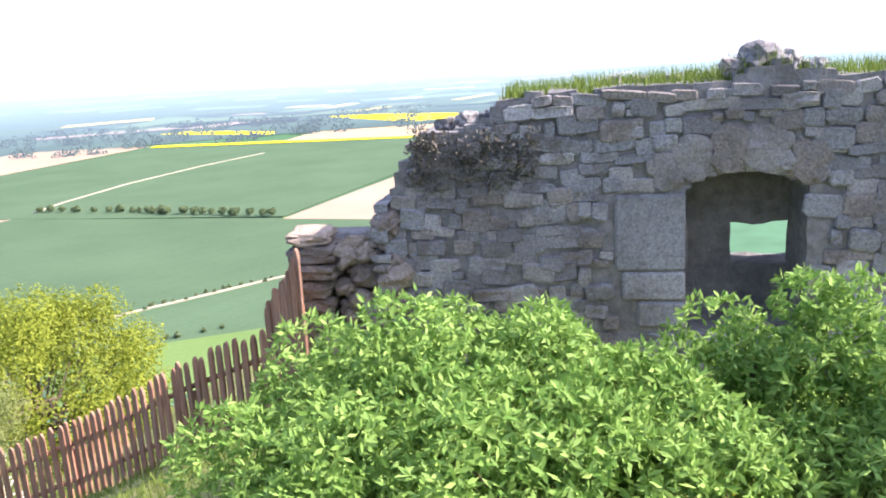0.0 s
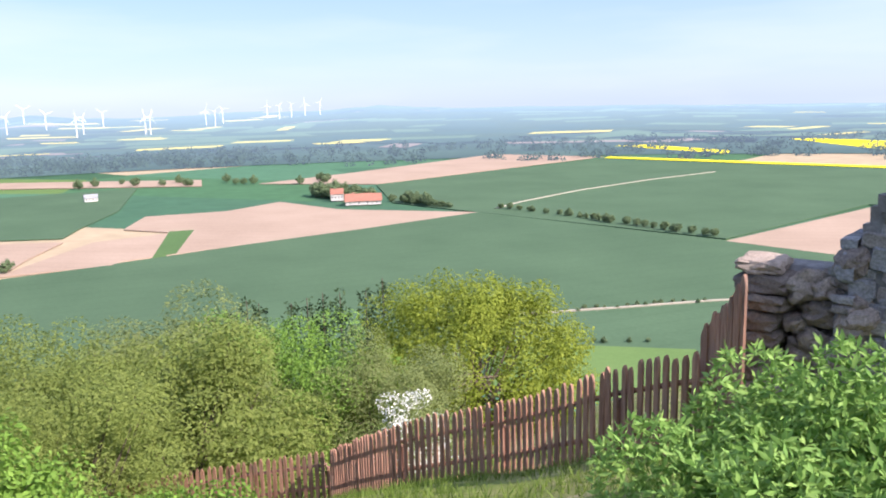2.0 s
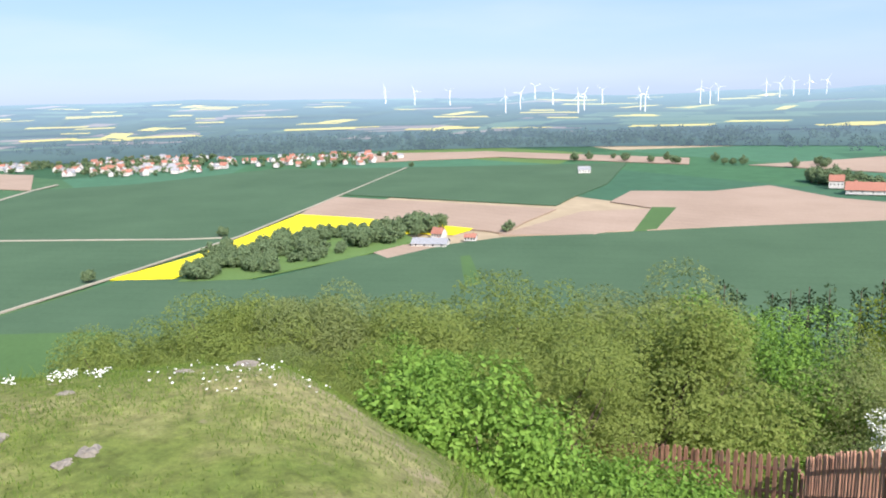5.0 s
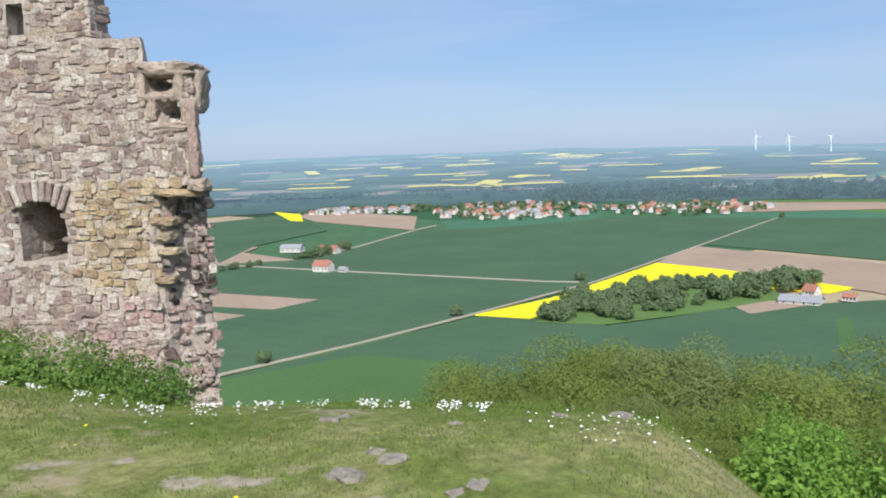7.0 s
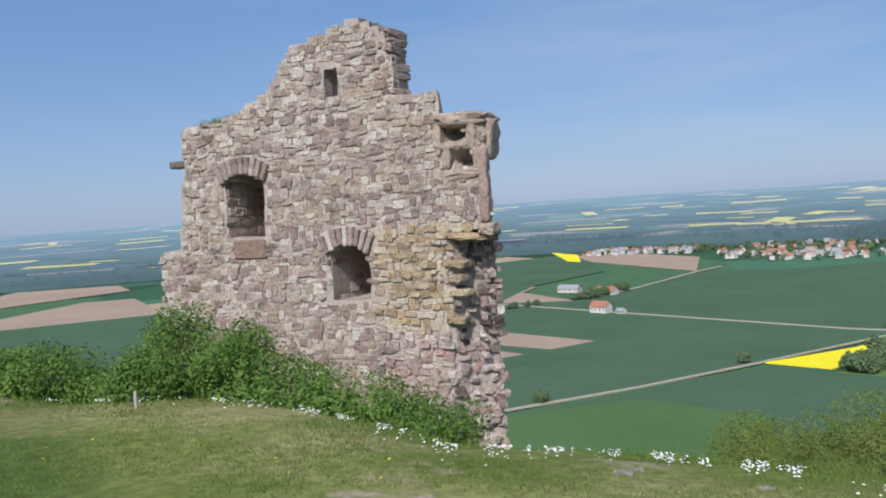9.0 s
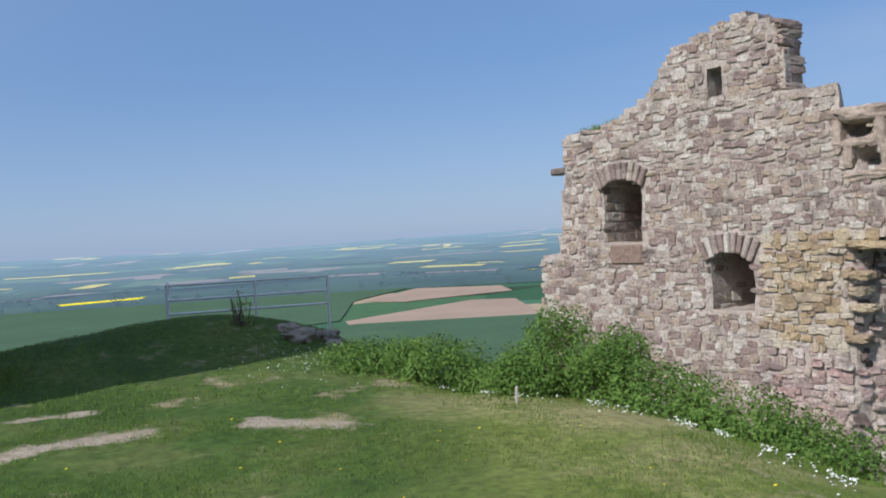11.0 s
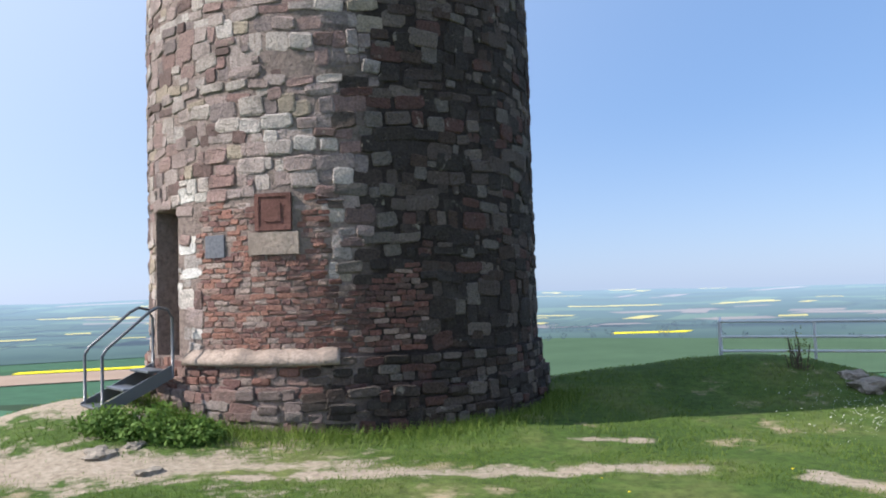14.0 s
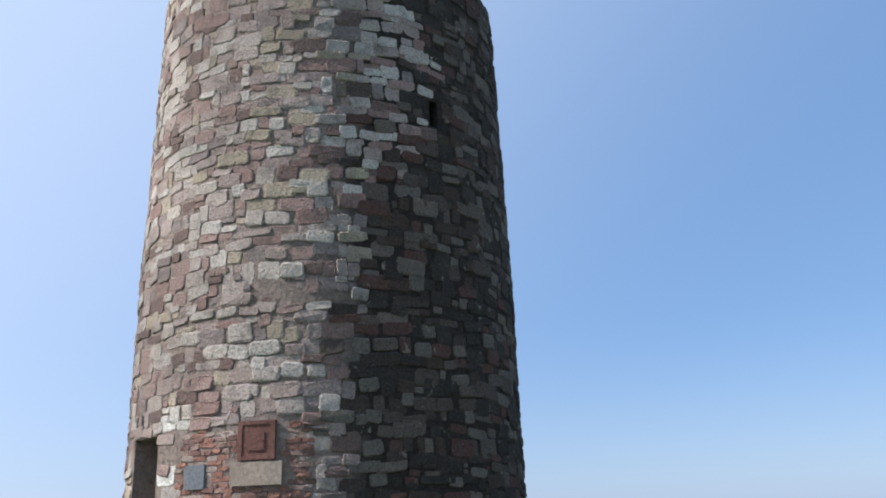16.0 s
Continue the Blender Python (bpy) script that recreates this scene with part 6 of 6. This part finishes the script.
flowers("dandelions", "scattered yellow dandelion heads in the turf", 4, [plan(frng.uniform(100, 200), frng.uniform(3.2, 8)) for i in range(60)] + [plan(frng.gauss(-13, 4), 3.9 + frng.gauss(0, 0.3)) for i in range(16)], 0.011, YELLOW_PETAL, 0.04)


def rock(label, b, r, size, seed, sink=0.3):
    rr = random.Random(seed)
    bm = bmesh.new()
    boulder(bm, Matrix.Diagonal((size[0], size[1], size[2], 1)), rr, 0.45, 3)
    ob = part("rock", bm, ROCK)
    x, y = plan(b, r)
    ob.matrix_world = pose(x, y, ground_z(x, y) + size[2] * (0.5 - sink), 0, 0, rr.uniform(0, 360))
    tagged(ob, label, "rock", "rocks in the turf")


ROCK = plain_stone("lichened_limestone", (0.29, 0.26, 0.215), 11, 0.9)
for i, (b, r, s) in enumerate(((99, 4.7, 0.2), (100.2, 4.85, 0.13), (102, 4.45, 0.24), (95, 5.5, 0.1), (88, 5.9, 0.12), (103.5, 5.7, 0.14), (102.6, 5.85, 0.1), (93, 4.3, 0.15), (94.5, 4.2, 0.12), (150.4, 12.5, 0.55), (149, 12.7, 0.5), (151.4, 12.9, 0.4), (148.2, 12.4, 0.32), (199, 8.8, 0.4), (196, 8.1, 0.3), (84, 6.2, 0.2), (197, 9.0, 0.25))):
    rock("pale lichened rock half sunk in the turf", b, r, (s, s * 0.8, s * 0.45), 100 + i, 0.45 if r > 10 else 0.68)

# bushes round the ruin and the tower's foot
for b, r, size, seed in ((145.5, 10.9, (0.7, 0.6, 0.17), 61), (141.5, 10.5, (0.6, 0.6, 0.3), 62), (137.6, 10.4, (0.6, 0.6, 0.2), 63), (132.5, 10.3, (0.5, 0.5, 0.6), 64), (129.3, 9.5, (0.5, 0.55, 0.4), 65), (126, 9.2, (0.7, 0.6, 0.3), 66), (121.5, 9.0, (0.75, 0.65, 0.25), 67), (117.5, 8.8, (0.6, 0.6, 0.22), 68), (134.5, 9.7, (0.45, 0.45, 0.28), 70)):
    tagged(shrub("green_bush", seed, size, 50, 0.2, 9500, 0.04, 0.024, SHRUB_D, 10, at(b, r, 0.08)), "low tangled green bush at the ruin's foot", "bush", "bushes by the ruin")
for b, r, size, seed in ((196.5, 9.3, (0.36, 0.3, 0.14), 71), (193.8, 9.15, (0.32, 0.26, 0.12), 72), (199, 9.5, (0.22, 0.2, 0.1), 73)):
    tagged(shrub("nettle_clump", seed, size, 30, 0.12, 2200, 0.06, 0.03, SHRUB_D, 6, at(b, r, 0.04)), "low green nettles beside the tower steps", "weeds", "weeds by the tower")
sapling = tagged(shrub("bare_sapling", 75, (0.22, 0.22, 0.3), 26, 0.07, 260, 0.03, 0.02, SHRUB_B, 16, at(154.3, 12.9, 0.05)), "thin half-bare sapling beside the railing", "shrub")

# grass and loose stones on the old wall's top
grng = np.random.default_rng(12)
wx = grng.uniform(-0.7, 4.5, 6400)
wy = grng.uniform(WALL_Y + 0.05, WALL_Y + WALL_THICK, 6400)
wz = np.array([WALL_TOP(x) for x in wx]) - 0.05
h = grng.uniform(0.07, 0.24, 6400)
base = np.stack([wx, wy, wz], 1)
sd = np.stack([np.cos(wx * 37), np.sin(wx * 37), np.zeros(6400)], 1) * 0.006
tip = base + np.stack([grng.normal(size=6400) * 0.04, grng.normal(size=6400) * 0.04, h], 1)
tagged(put_mesh("wall_top_grass", big_mesh("wall_top_grass", np.stack([base - sd, base + sd, tip], 1).reshape(-1, 3), np.arange(19200).reshape(-1, 3)), BLADE), "thin dry grass growing on the wall's top", "grass", "", "stuff")
for i, (x, s) in enumerate(((1.5, 0.28), (1.72, 0.36), (1.95, 0.3), (2.2, 0.25), (-1.3, 0.22), (-1.05, 0.26), (-0.85, 0.2), (1.62, 0.22), (-1.6, 0.2))):
    bm = bmesh.new()
    boulder(bm, Matrix.Diagonal((s, s * 0.9, s * 0.7, 1)), random.Random(500 + i), 0.45, 3)
    ob = part("rubble_stone", bm, WALL_STONE[0])
    ob.matrix_world = pose(x, WALL_Y + 0.3, WALL_TOP(x) + s * 0.18, 0, 0, 40 * i)
    tagged(ob, "loose rough stone on the wall's broken top", "stone", "loose stones on the wall")

# dry dark growth clinging to the wall's broken corner
IVY = leaf_material("dry_ivy", (0.08, 0.075, 0.065), (0.17, 0.16, 0.135), 0.1)
irng = np.random.default_rng(14)
ic = [(float(irng.uniform(-1.6, -0.4)), WALL_Y - 0.04, float(irng.uniform(0.45, 0.98))) for i in range(80)]
iv, jf = leaf_cloud(irng, ic, np.full(80, 0.08), 3000, 0.04, 0.025)
ivy = tagged(put_mesh("dry_ivy", big_mesh("dry_ivy", iv, jf), IVY), "dark withered ivy on the wall's broken corner", "ivy", "", "stuff")

# long grass round the tower's foot
tg = np.random.default_rng(31)
q = np.radians(tg.uniform(-70, 62, 5200))
rr = TOWER_R + 0.16 + np.abs(tg.normal(size=5200)) * 0.28
fx = TOWER_AT.x + rr * (FRONT.x * np.cos(q) + SIDE.x * np.sin(q))
fy = TOWER_AT.y + rr * (FRONT.y * np.cos(q) + SIDE.y * np.sin(q))
fz = np.array([ground_z(a, b) for a, b in zip(fx, fy)])
foot = np.stack([fx, fy, fz - 0.01], 1)
turned = tg.uniform(0, 6.28, 5200)
wide = np.stack([np.cos(turned), np.sin(turned), np.zeros(5200)], 1) * 0.006
high = tg.uniform(0.04, 0.17, 5200)
ends = foot + np.stack([tg.normal(size=5200) * 0.06, tg.normal(size=5200) * 0.06, high], 1)
tagged(put_mesh("tower_foot_grass", big_mesh("tower_foot_grass", np.stack([foot - wide, foot + wide, ends], 1).reshape(-1, 3), np.arange(15600).reshape(-1, 3)), BLADE), "long green grass along the tower's foot", "grass", "", "stuff")

# tufts on the ruin's broken top
ug = np.random.default_rng(44)
un = 900
uu = np.where(ug.random(un) < 0.75, ug.uniform(-8.45, -7.65, un), ug.uniform(-7.35, -7.0, un))
uz = np.array([RUIN_TOP(u) for u in uu]) - 0.03
root = np.stack([RUIN_X - ug.uniform(0.05, 0.4, un), uu, uz], 1)
sway = np.stack([ug.normal(size=un) * 0.03, ug.normal(size=un) * 0.03, ug.uniform(0.03, 0.12, un)], 1)
thin_side = np.stack([np.zeros(un), np.full(un, 0.005), np.zeros(un)], 1)
tagged(put_mesh("ruin_top_grass", big_mesh("ruin_top_grass", np.stack([root - thin_side, root + thin_side, root + sway], 1).reshape(-1, 3), np.arange(3 * un).reshape(-1, 3)), BLADE), "short green grass growing on the ruin's top", "grass", "", "stuff")


def stake(b, r, height):
    bm = bmesh.new()
    tube(bm, [(0, 0, -0.2), (0.004, 0, height * 0.6), (0.0, 0.006, height)], 0.016, 8, 0.014)
    ob = part("wooden_stake", bm, STAKE_WOOD)
    ob.matrix_world = at(b, r)
    tagged(ob, "short weathered grey stake at the bushes' edge", "stake")


STAKE_WOOD = wood_material("grey_weathered_wood", (0.22, 0.20, 0.18), (0.42, 0.40, 0.37))
stake(135.5, 8.6, 0.17)
